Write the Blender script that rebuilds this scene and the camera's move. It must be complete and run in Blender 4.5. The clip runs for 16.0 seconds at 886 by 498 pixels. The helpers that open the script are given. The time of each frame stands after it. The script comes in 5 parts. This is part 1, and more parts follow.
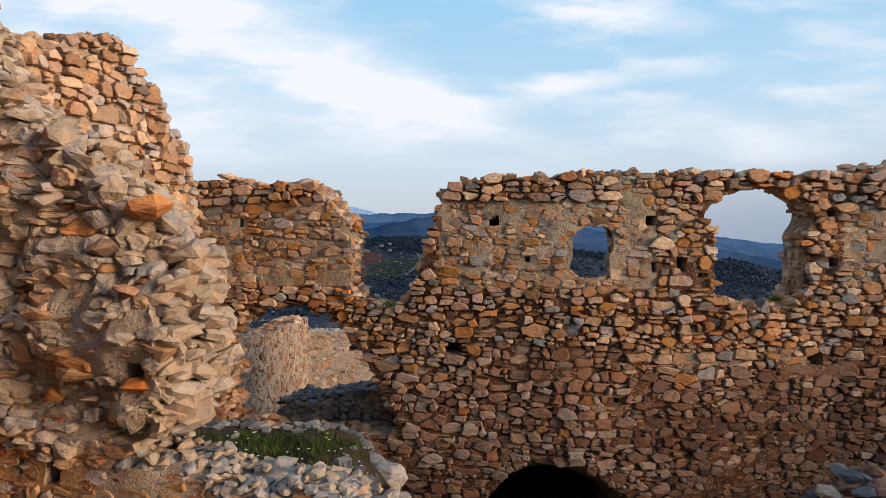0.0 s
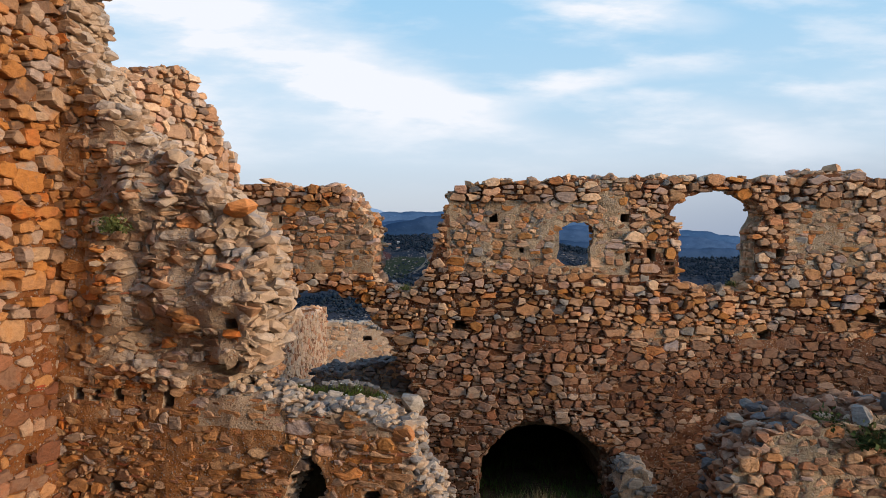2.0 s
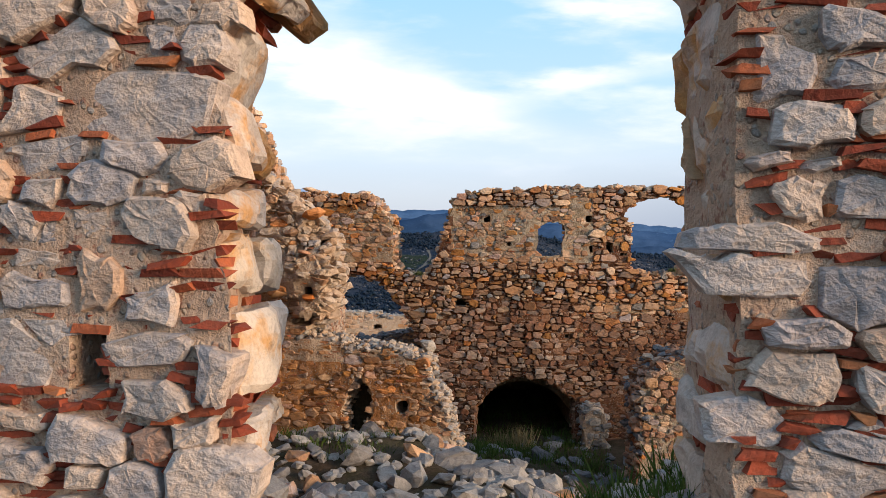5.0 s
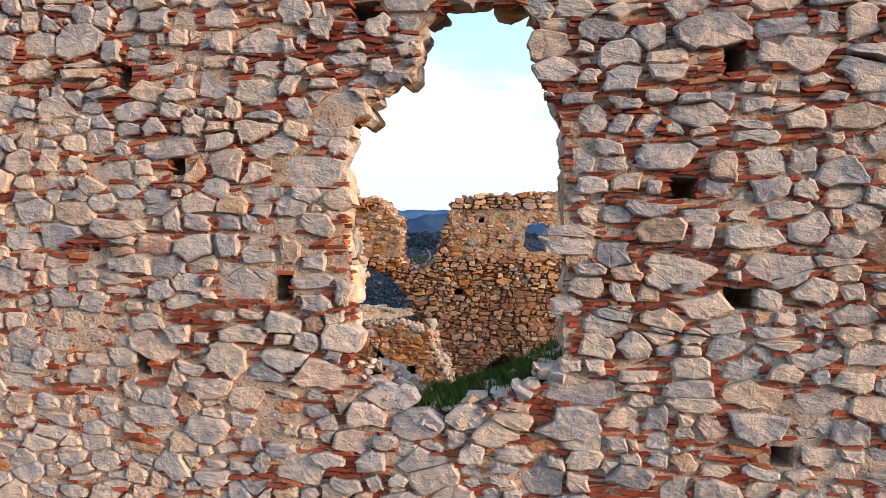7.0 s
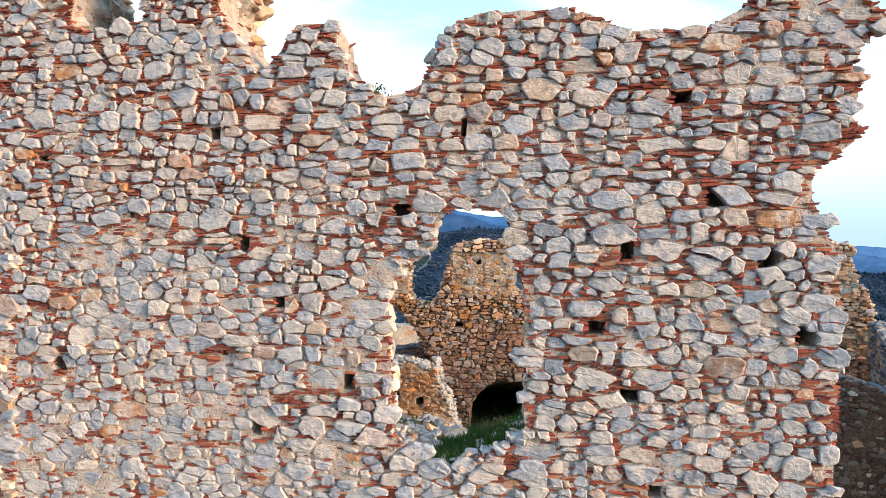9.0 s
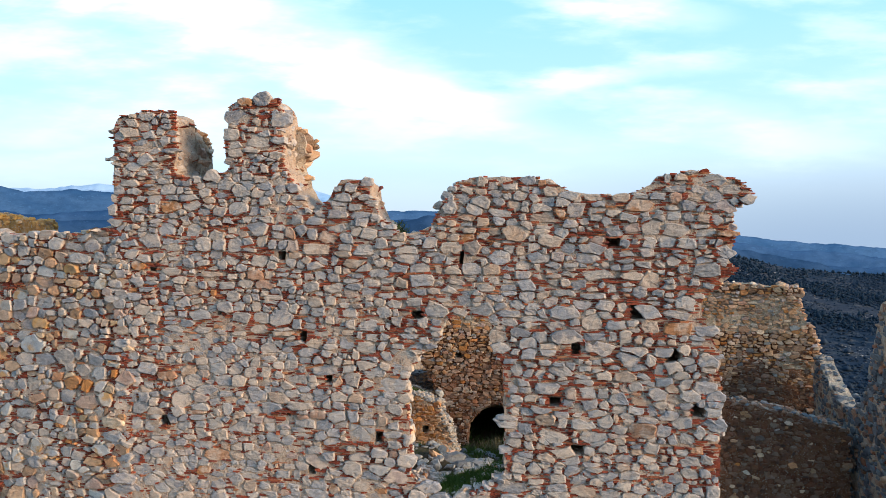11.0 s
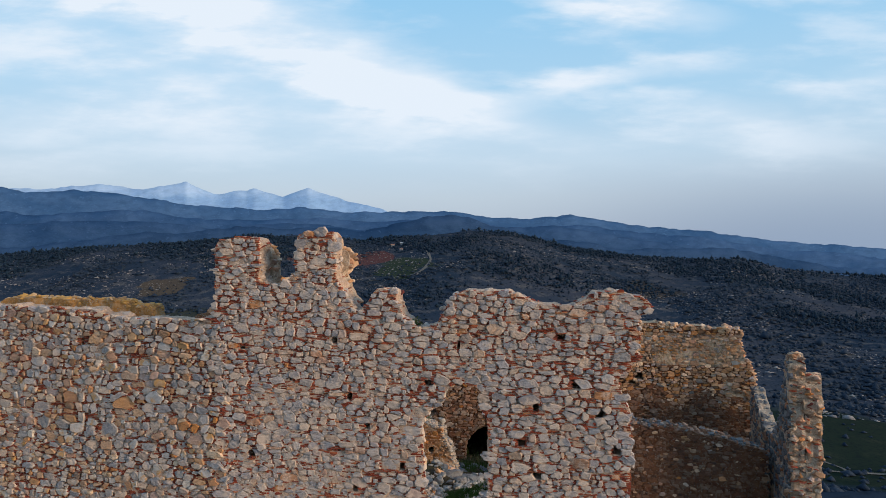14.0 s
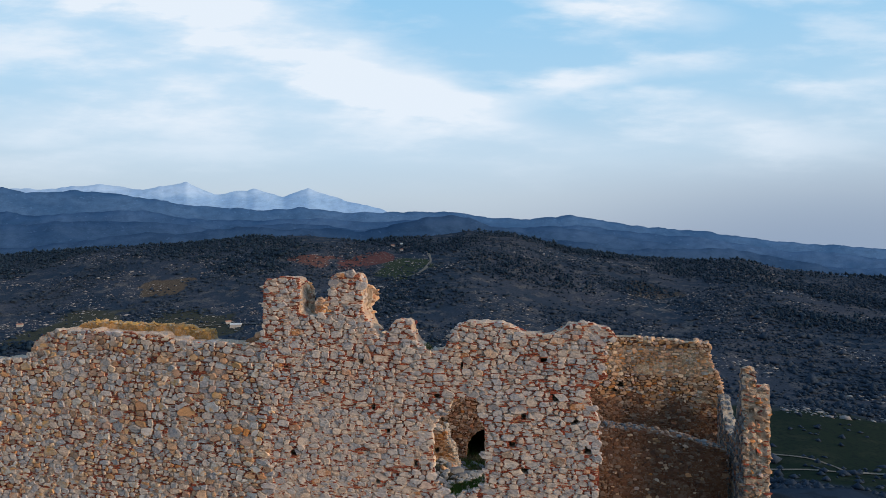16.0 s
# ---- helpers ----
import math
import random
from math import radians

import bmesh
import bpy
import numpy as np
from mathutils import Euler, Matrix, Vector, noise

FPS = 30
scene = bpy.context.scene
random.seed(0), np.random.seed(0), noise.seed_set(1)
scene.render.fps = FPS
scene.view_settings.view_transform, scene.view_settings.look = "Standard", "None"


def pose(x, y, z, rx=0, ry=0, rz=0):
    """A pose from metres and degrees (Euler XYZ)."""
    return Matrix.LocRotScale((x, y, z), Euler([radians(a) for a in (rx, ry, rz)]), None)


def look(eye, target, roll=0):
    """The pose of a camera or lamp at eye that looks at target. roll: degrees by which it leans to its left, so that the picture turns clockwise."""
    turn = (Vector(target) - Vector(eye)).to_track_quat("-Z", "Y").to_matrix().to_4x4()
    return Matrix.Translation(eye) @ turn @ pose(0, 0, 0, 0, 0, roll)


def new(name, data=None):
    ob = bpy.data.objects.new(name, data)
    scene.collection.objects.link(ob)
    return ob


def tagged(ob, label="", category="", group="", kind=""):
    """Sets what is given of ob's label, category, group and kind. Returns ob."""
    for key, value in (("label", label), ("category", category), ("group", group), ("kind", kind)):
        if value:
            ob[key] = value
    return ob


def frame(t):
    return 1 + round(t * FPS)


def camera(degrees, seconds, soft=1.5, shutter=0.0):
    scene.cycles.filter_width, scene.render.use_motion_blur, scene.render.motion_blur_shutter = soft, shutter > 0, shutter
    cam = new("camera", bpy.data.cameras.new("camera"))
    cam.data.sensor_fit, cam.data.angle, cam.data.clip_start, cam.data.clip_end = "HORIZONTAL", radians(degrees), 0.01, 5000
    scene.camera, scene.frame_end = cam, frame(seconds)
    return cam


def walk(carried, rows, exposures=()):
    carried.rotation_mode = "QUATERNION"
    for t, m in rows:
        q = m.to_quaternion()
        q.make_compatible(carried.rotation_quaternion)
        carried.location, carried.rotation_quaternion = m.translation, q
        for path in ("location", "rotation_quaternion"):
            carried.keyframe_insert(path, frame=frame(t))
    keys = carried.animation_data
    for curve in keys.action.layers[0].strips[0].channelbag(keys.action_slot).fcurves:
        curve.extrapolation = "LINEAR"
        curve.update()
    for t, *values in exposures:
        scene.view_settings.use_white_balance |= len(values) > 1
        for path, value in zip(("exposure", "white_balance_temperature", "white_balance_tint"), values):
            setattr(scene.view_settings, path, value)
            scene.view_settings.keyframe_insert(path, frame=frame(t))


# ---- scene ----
cam = camera(71.0, 16.0, soft=0.6)
# seconds, eye, and where the level gaze turns (degrees right, degrees up)
PATH = [
    (0, -0.219, 3.647, 3.577, 0.94, -0.31),
    (0.5, -0.223, 3.218, 3.551, 0.63, -0.31),
    (1, -0.239, 2.731, 3.521, 0.42, -0.31),
    (1.5, -0.248, 2.280, 3.506, 0.26, -0.46),
    (2, -0.241, 1.785, 3.483, 0.21, -0.46),
    (2.5, -0.248, 1.334, 3.468, 0.16, -0.46),
    (3, -0.277, 0.792, 3.453, 0.10, -0.52),
    (3.5, -0.289, 0.273, 3.448, -0.00, -0.62),
    (4, -0.288, -0.316, 3.432, -0.00, -0.62),
    (4.2, -0.293, -0.539, 3.423, -0.00, -0.62),
    (6.3, -0.330, -3.079, 3.371, -0.00, -0.62),
    (6.5, -0.332, -3.315, 3.355, -0.00, -0.62),
    (7, -0.323, -3.891, 3.345, -0.00, -0.62),
    (7.5, -0.330, -4.500, 3.526, -0.00, -0.62),
    (8, -0.347, -5.134, 3.854, -0.00, -0.62),
    (8.5, -0.369, -5.769, 4.220, -0.00, -0.62),
    (9, -0.401, -6.429, 4.588, -0.00, -0.62),
    (9.5, -0.437, -7.085, 4.965, -0.00, -0.62),
    (10, -0.457, -7.751, 5.338, -0.00, -0.62),
    (10.2, -0.458, -8.030, 5.485, -0.00, -0.62),
    (12.3, -0.448, -11.010, 7.016, -0.00, -0.62),
    (12.5, -0.441, -11.293, 7.163, -0.00, -0.62),
    (13, -0.462, -12.043, 7.503, -0.00, -0.62),
    (13.5, -0.493, -12.818, 7.836, -0.00, -0.62),
    (14, -0.527, -13.586, 8.129, -0.00, -0.62),
    (14.5, -0.559, -14.395, 8.395, -0.00, -0.62),
    (15, -0.608, -15.248, 8.687, -0.00, -0.62),
    (15.5, -0.678, -16.089, 8.986, -0.00, -0.62),
    (16, -0.697, -16.984, 9.275, -0.00, -0.62),
]


def gaze(x, y, z, side, lift):
    return look((x, y, z), (x + math.sin(radians(side)), y + math.cos(radians(side)), z + math.tan(radians(lift))))


walk(cam, [(t, gaze(x, y, z, s, l)) for t, x, y, z, s, l in PATH], [
    (0.0, 0.0, 6650, 9), (4.2, -0.02, 6650, 9), (5.4, 0.42, 6800, 11), (6.5, 0.58, 6900, 13), (7.5, 0.75, 6750, 11), (8.3, 0.95, 6250, 6), (9.0, 1.1, 5850, 1), (9.5, 0.92, 5800, 0), (10.2, 0.72, 5850, -2),
    (11.4, 0.2, 6100, 3), (12.4, -0.13, 6250, 5), (16.0, -0.13, 6250, 5)])

# ---------------------------------------------------------------- light
SUN_SIDE, SUN_UP = 116.0, 12.5      # compass bearing from +y towards +x, height
world = bpy.data.worlds.new("world")
scene.world = world
world.use_nodes = True


def link(nt, a, b):
    nt.links.new(a, b)


def build_sky(nt):
    nt.nodes.clear()
    n = nt.nodes.new

    def math_node(op, a, b=None):
        m = n("ShaderNodeMath")
        m.operation = op
        for sock, v in zip(m.inputs, (a, b)):
            if isinstance(v, (int, float)):
                sock.default_value = v
            elif v is not None:
                link(nt, v, sock)
        return m.outputs[0]

    def ranged(v, a, b, c=0.0, d=1.0):
        m = n("ShaderNodeMapRange")
        m.interpolation_type = "SMOOTHSTEP"
        link(nt, v, m.inputs[0])
        for i, x in enumerate((a, b, c, d)):
            m.inputs[i + 1].default_value = x
        return m.outputs[0]

    def blend(fac, a, b):
        m = n("ShaderNodeMix")
        m.data_type = "RGBA"
        for sock, v in ((m.inputs["Factor"], fac), (m.inputs[6], a), (m.inputs[7], b)):
            if isinstance(v, (int, float)):
                sock.default_value = v
            elif isinstance(v, tuple):
                sock.default_value = (*v, 1)
            else:
                link(nt, v, sock)
        return m.outputs[2]

    out, bg = n("ShaderNodeOutputWorld"), n("ShaderNodeBackground")
    sky = n("ShaderNodeTexSky")
    sky.sky_type, sky.sun_disc = "NISHITA", False
    sky.sun_elevation, sky.sun_rotation = radians(SUN_UP), radians(SUN_SIDE)
    sky.air_density, sky.dust_density, sky.ozone_density = 1.0, 1.5, 2.0
    sep = n("ShaderNodeSeparateXYZ")
    link(nt, n("ShaderNodeTexCoord").outputs["Generated"], sep.inputs[0])
    X, Y, Z = sep.outputs
    up = math_node("MAXIMUM", Z, 0.0)
    # thin high haze over the clear sky, greyer over the sea
    e = n("ShaderNodeValToRGB")
    link(nt, up, e.inputs[0])
    el = e.color_ramp.elements
    el[0].position, el[0].color = 0.0, (5.1, 5.6, 6.8, 1)
    el[1].position, el[1].color = 0.60, (3.0, 5.3, 8.5, 1)
    for p, c in ((0.07, (6.1, 6.8, 7.9)), (0.13, (6.3, 7.6, 9.1)), (0.22, (5.1, 7.4, 9.6)), (0.36, (3.8, 6.8, 9.7))):
        k = el.new(p)
        k.color = (*c, 1)
    sea = math_node("MULTIPLY", ranged(X, 0.0, 0.55), ranged(up, 0.0, 0.15, 1.0, 0.0))
    base = blend(0.88, sky.outputs[0], blend(sea, e.outputs[0], (3.5, 4.3, 5.9)))
    # cirrus: long streaks on a far sheet, frayed by noise
    far = math_node("MAXIMUM", Y, 0.04)
    flat = n("ShaderNodeCombineXYZ")
    link(nt, math_node("DIVIDE", X, far), flat.inputs[0])
    link(nt, math_node("DIVIDE", Z, far), flat.inputs[1])
    fray = n("ShaderNodeTexNoise")
    fray.inputs["Scale"].default_value, fray.inputs["Detail"].default_value, fray.inputs["Roughness"].default_value = 5.0, 7, 0.55
    stretch = n("ShaderNodeMapping")
    stretch.inputs["Rotation"].default_value, stretch.inputs["Scale"].default_value = (0, 0, radians(20)), (0.8, 3.0, 1)
    link(nt, flat.outputs[0], stretch.inputs[0])
    link(nt, stretch.outputs[0], fray.inputs["Vector"])
    off = n("ShaderNodeVectorMath")
    off.operation = "MULTIPLY_ADD"
    link(nt, fray.outputs["Color"], off.inputs[0])
    off.inputs[1].default_value, off.inputs[2].default_value = (0.20, 0.09, 0), (-0.10, -0.045, 0)
    where = n("ShaderNodeVectorMath")
    where.operation = "ADD"
    link(nt, flat.outputs[0], where.inputs[0])
    link(nt, off.outputs[0], where.inputs[1])
    total = None
    for x, z, turn, length, width, power in ((-0.29, 0.345, -21, 0.62, 0.08, 0.92), (-0.09, 0.25, -12, 0.28, 0.05, 0.8), (-0.55, 0.42, -24, 0.4, 0.08, 0.8), (0.22, 0.255, 8, 0.34, 0.030, 0.75),
                                             (0.32, 0.375, -4, 0.17, 0.05, 1.0), (0.47, 0.185, -10, 0.26, 0.05, 0.6), (-0.62, 0.20, 2, 0.35, 0.05, 0.45),
                                             (-0.55, 0.13, 1, 0.5, 0.03, 0.35), (0.66, 0.26, 6, 0.2, 0.03, 0.4), (-0.5, 0.31, -16, 0.55, 0.16, 0.5), (-0.12, 0.19, -6, 0.55, 0.08, 0.35)):
        mp = n("ShaderNodeMapping")
        mp.vector_type = "TEXTURE"
        mp.inputs["Location"].default_value, mp.inputs["Rotation"].default_value, mp.inputs["Scale"].default_value = (x, z, 0), (0, 0, radians(turn)), (length, width, 1)
        link(nt, where.outputs[0], mp.inputs[0])
        g = n("ShaderNodeTexGradient")
        g.gradient_type = "SPHERICAL"
        link(nt, mp.outputs[0], g.inputs[0])
        v = math_node("MULTIPLY", ranged(g.outputs["Fac"], 0.0, 0.9), power)
        total = v if total is None else math_node("ADD", total, v)
    wisps = math_node("MULTIPLY", ranged(fray.outputs["Fac"], 0.44, 0.70), ranged(up, 0.05, 0.2, 0.0, 0.5))
    total = math_node("MINIMUM", math_node("ADD", math_node("MULTIPLY", total, ranged(fray.outputs["Fac"], 0.28, 0.60, 0.35, 1.0)), wisps), 1.0)
    col = blend(total, base, (8.6, 9.0, 9.9))
    link(nt, col, bg.inputs["Color"])
    bg.inputs["Strength"].default_value = 0.105
    link(nt, bg.outputs[0], out.inputs[0])


build_sky(world.node_tree)
sun = new("sun", bpy.data.lights.new("sun", "SUN"))
sun.data.energy, sun.data.angle, sun.data.color = 4.6, radians(24), (1.0, 0.74, 0.52)
sd = Vector((math.sin(radians(SUN_SIDE)) * math.cos(radians(SUN_UP)), math.cos(radians(SUN_SIDE)) * math.cos(radians(SUN_UP)), math.sin(radians(SUN_UP))))
sun.matrix_world = look(sd * 50, (0, 0, 0))


# ---------------------------------------------------------------- materials
def piece_random(nt):
    """A number from 0 to 1 for every loose piece, joined or an object of its own."""
    n = nt.nodes.new
    isl, info, add, fr = n("ShaderNodeNewGeometry"), n("ShaderNodeObjectInfo"), n("ShaderNodeMath"), n("ShaderNodeMath")
    add.operation, fr.operation = "ADD", "FRACT"
    link(nt, isl.outputs["Random Per Island"], add.inputs[0]); link(nt, info.outputs["Random"], add.inputs[1])
    link(nt, add.outputs[0], fr.inputs[0])
    return fr.outputs[0]


def ramp_node(nt, stops, constant=False):
    r = nt.nodes.new("ShaderNodeValToRGB")
    if constant:
        r.color_ramp.interpolation = "CONSTANT"
    e = r.color_ramp.elements
    while len(e) < len(stops):
        e.new(0.5)
    for el, (p, c) in zip(e, stops):
        el.position, el.color = p, (*c, 1)
    return r


def noise_node(nt, scale, detail=4, rough=0.55, vec=None, dist=0.0):
    t = nt.nodes.new("ShaderNodeTexNoise")
    t.inputs["Scale"].default_value, t.inputs["Detail"].default_value, t.inputs["Roughness"].default_value = scale, detail, rough
    t.inputs["Distortion"].default_value = dist
    if vec is not None:
        link(nt, vec, t.inputs["Vector"])
    return t.outputs["Fac"]


def mix(nt, fac, a, b, mode="MIX"):
    m = nt.nodes.new("ShaderNodeMix")
    m.data_type, m.blend_type = "RGBA", mode
    for sock, v in ((m.inputs["Factor"], fac), (m.inputs[6], a), (m.inputs[7], b)):
        if isinstance(v, (int, float)):
            sock.default_value = v
        elif isinstance(v, tuple):
            sock.default_value = (*v, 1)
        else:
            link(nt, v, sock)
    return m.outputs[2]


def remap(nt, v, a, b, c=0.0, d=1.0):
    m = nt.nodes.new("ShaderNodeMapRange")
    link(nt, v, m.inputs[0])
    for i, x in enumerate((a, b, c, d)):
        m.inputs[i + 1].default_value = x
    return m.outputs[0]


def surface(name, build, rough=0.9, sheen=0.25):
    m = bpy.data.materials.new(name)
    m.use_nodes = True
    nt = m.node_tree
    b = nt.nodes["Principled BSDF"]
    b.inputs["Roughness"].default_value = rough
    b.inputs["Specular IOR Level"].default_value = sheen
    pos = nt.nodes.new("ShaderNodeNewGeometry").outputs["Position"]
    col, bump = build(nt, pos)
    link(nt, col, b.inputs["Base Color"])
    if bump is not None:
        height, strength, dist = bump
        bn = nt.nodes.new("ShaderNodeBump")
        bn.inputs["Strength"].default_value, bn.inputs["Distance"].default_value = strength, dist
        link(nt, height, bn.inputs["Height"]); link(nt, bn.outputs[0], b.inputs["Normal"])
    return m


def cracks(nt, pos, scale):
    """Dark where two cells of a crackle pattern meet."""
    v = nt.nodes.new("ShaderNodeTexVoronoi")
    v.feature = "DISTANCE_TO_EDGE"
    v.inputs["Scale"].default_value = scale
    link(nt, pos, v.inputs["Vector"])
    return v.outputs["Distance"]


def warped(nt, pos, scale, amount):
    t = nt.nodes.new("ShaderNodeTexNoise")
    t.inputs["Scale"].default_value, t.inputs["Detail"].default_value = scale, 3
    link(nt, pos, t.inputs["Vector"])
    m = nt.nodes.new("ShaderNodeVectorMath")
    m.operation = "MULTIPLY_ADD"
    link(nt, t.outputs["Color"], m.inputs[0])
    m.inputs[1].default_value = (amount,) * 3
    link(nt, pos, m.inputs[2])
    return m.outputs[0]


def stone_material(name, stops, warm, warm_amount, lichen=(0.10, 0.095, 0.09), relief=0.6, crack=1.0, coarse=13, crust=0.52, veins=0.5):
    """Broken limestone: a tone for each piece, soft mottling, pale veins, a rust-coloured crust and a little dark lichen."""
    def build(nt, pos):
        tone = ramp_node(nt, stops)
        link(nt, piece_random(nt), tone.inputs[0])
        slant = nt.nodes.new("ShaderNodeMapping")
        slant.inputs["Rotation"].default_value, slant.inputs["Scale"].default_value = (0.4, 0.5, 0.3), (1.0, 1.0, 1.5)
        link(nt, pos, slant.inputs[0])
        big, mid, fine = noise_node(nt, 4.5, 5, 0.6, vec=pos), noise_node(nt, coarse, 5, 0.58, vec=slant.outputs[0]), noise_node(nt, 75, 4, 0.6, vec=pos)
        c = mix(nt, remap(nt, mid, 0.45, 0.72, 0.0, veins), tone.outputs[0], mix(nt, 1.0, tone.outputs[0], (1.45, 1.43, 1.40), "MULTIPLY"))
        c = mix(nt, remap(nt, mid, 0.48, 0.30, 0.0, 0.5), c, mix(nt, 1.0, c, (0.60, 0.58, 0.57), "MULTIPLY"))
        c = mix(nt, remap(nt, big, crust, crust + 0.12, 0.0, warm_amount), c, warm)
        c = mix(nt, remap(nt, noise_node(nt, 8, 6, 0.75, vec=pos, dist=0.8), 0.57, 0.70, 0.0, 0.5), c, lichen)
        c = mix(nt, remap(nt, fine, 0.30, 0.55, 0.40, 0.0), c, mix(nt, 1.0, c, (0.55, 0.53, 0.51), "MULTIPLY"))
        wp = warped(nt, pos, 7, 0.16)
        cr = cracks(nt, wp, 6)
        c = mix(nt, remap(nt, cr, 0.0, 0.010, 0.14 * crack, 0.0), c, (0.06, 0.052, 0.045))
        h = nt.nodes.new("ShaderNodeMath"); h.operation = "MULTIPLY_ADD"
        link(nt, mid, h.inputs[0]); h.inputs[1].default_value = 2.6; link(nt, remap(nt, fine, 0.0, 1.0, 0.0, 0.5), h.inputs[2])
        h2 = nt.nodes.new("ShaderNodeMath"); h2.operation = "ADD"
        link(nt, h.outputs[0], h2.inputs[0]); link(nt, remap(nt, cr, 0.0, 0.02, -0.08 * crack, 0.0), h2.inputs[1])
        return c, (h2.outputs[0], relief, 0.026)
    return surface(name, build, 0.9)


GREY = [(0.0, (0.33, 0.33, 0.35)), (0.14, (0.50, 0.49, 0.50)), (0.28, (0.40, 0.40, 0.42)), (0.44, (0.58, 0.55, 0.53)),
        (0.60, (0.46, 0.44, 0.43)), (0.74, (0.62, 0.54, 0.47)), (0.86, (0.56, 0.43, 0.33)), (0.94, (0.50, 0.48, 0.49)), (1.0, (0.55, 0.29, 0.13))]
TAN = [(0.0, (0.20, 0.16, 0.14)), (0.16, (0.54, 0.37, 0.25)), (0.34, (0.36, 0.22, 0.14)), (0.5, (0.68, 0.52, 0.38)),
       (0.66, (0.47, 0.27, 0.14)), (0.8, (0.44, 0.38, 0.36)), (0.9, (0.56, 0.26, 0.09)), (1.0, (0.64, 0.53, 0.43))]
RUST = [(0.0, (0.30, 0.21, 0.16)), (0.2, (0.70, 0.34, 0.11)), (0.38, (0.50, 0.36, 0.26)), (0.55, (0.72, 0.38, 0.14)),
        (0.7, (0.56, 0.47, 0.42)), (0.85, (0.72, 0.50, 0.31)), (1.0, (0.68, 0.26, 0.07))]
mat_grey = stone_material("grey_limestone", [(p, tuple(min(0.72, 0.80 * k**1.2 * m) for k, m in zip(c, (1.10, 1.0, 0.93)))) for p, c in GREY], (0.62, 0.47, 0.36), 0.7, (0.10, 0.095, 0.09), crust=0.47)
mat_quoin = stone_material("dressed_limestone", [(0.0, (0.42, 0.39, 0.37)), (0.3, (0.53, 0.45, 0.37)), (0.6, (0.48, 0.43, 0.40)), (0.8, (0.50, 0.36, 0.24)), (1.0, (0.46, 0.26, 0.12))], (0.54, 0.28, 0.09), 0.85, relief=0.4, crack=0.8, coarse=7, crust=0.5)
mat_tan = stone_material("tan_fieldstone", [(p, tuple(min(0.72, 1.12 * k**1.25) for k in c)) for p, c in TAN], (0.40, 0.20, 0.07), 0.45)
mat_rust = stone_material("rusty_fieldstone", [(p, tuple(min(0.7, 0.66 * k**1.25) for k in c)) for p, c in RUST], (0.46, 0.21, 0.06), 0.6)
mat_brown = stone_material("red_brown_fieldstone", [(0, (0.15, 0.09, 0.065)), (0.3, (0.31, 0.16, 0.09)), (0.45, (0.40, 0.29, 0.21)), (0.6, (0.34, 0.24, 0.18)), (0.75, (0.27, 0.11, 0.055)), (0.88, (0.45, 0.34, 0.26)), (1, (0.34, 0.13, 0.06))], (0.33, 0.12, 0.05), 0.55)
# brown fieldstone darkened to carry the shade low in the court
mat_shaded = stone_material("shaded_dark_fieldstone", [(0, (0.085, 0.05, 0.038)), (0.35, (0.19, 0.085, 0.045)), (0.55, (0.23, 0.15, 0.105)), (0.75, (0.15, 0.055, 0.028)), (1, (0.27, 0.19, 0.14))], (0.20, 0.075, 0.03), 0.5)
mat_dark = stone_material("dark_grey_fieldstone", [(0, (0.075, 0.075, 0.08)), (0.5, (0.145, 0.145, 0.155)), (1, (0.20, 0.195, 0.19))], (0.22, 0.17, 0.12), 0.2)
mat_lump = stone_material("mortar_crusted_stone", [(0, (0.30, 0.27, 0.25)), (0.25, (0.42, 0.32, 0.24)), (0.5, (0.38, 0.25, 0.16)), (0.75, (0.46, 0.37, 0.29)), (1, (0.36, 0.33, 0.31))], (0.44, 0.33, 0.23), 0.75, crust=0.46)
mat_pale = stone_material("pale_rubble", [(0, (0.14, 0.135, 0.135)), (0.5, (0.255, 0.24, 0.225)), (1, (0.36, 0.33, 0.29))], (0.30, 0.23, 0.15), 0.3)


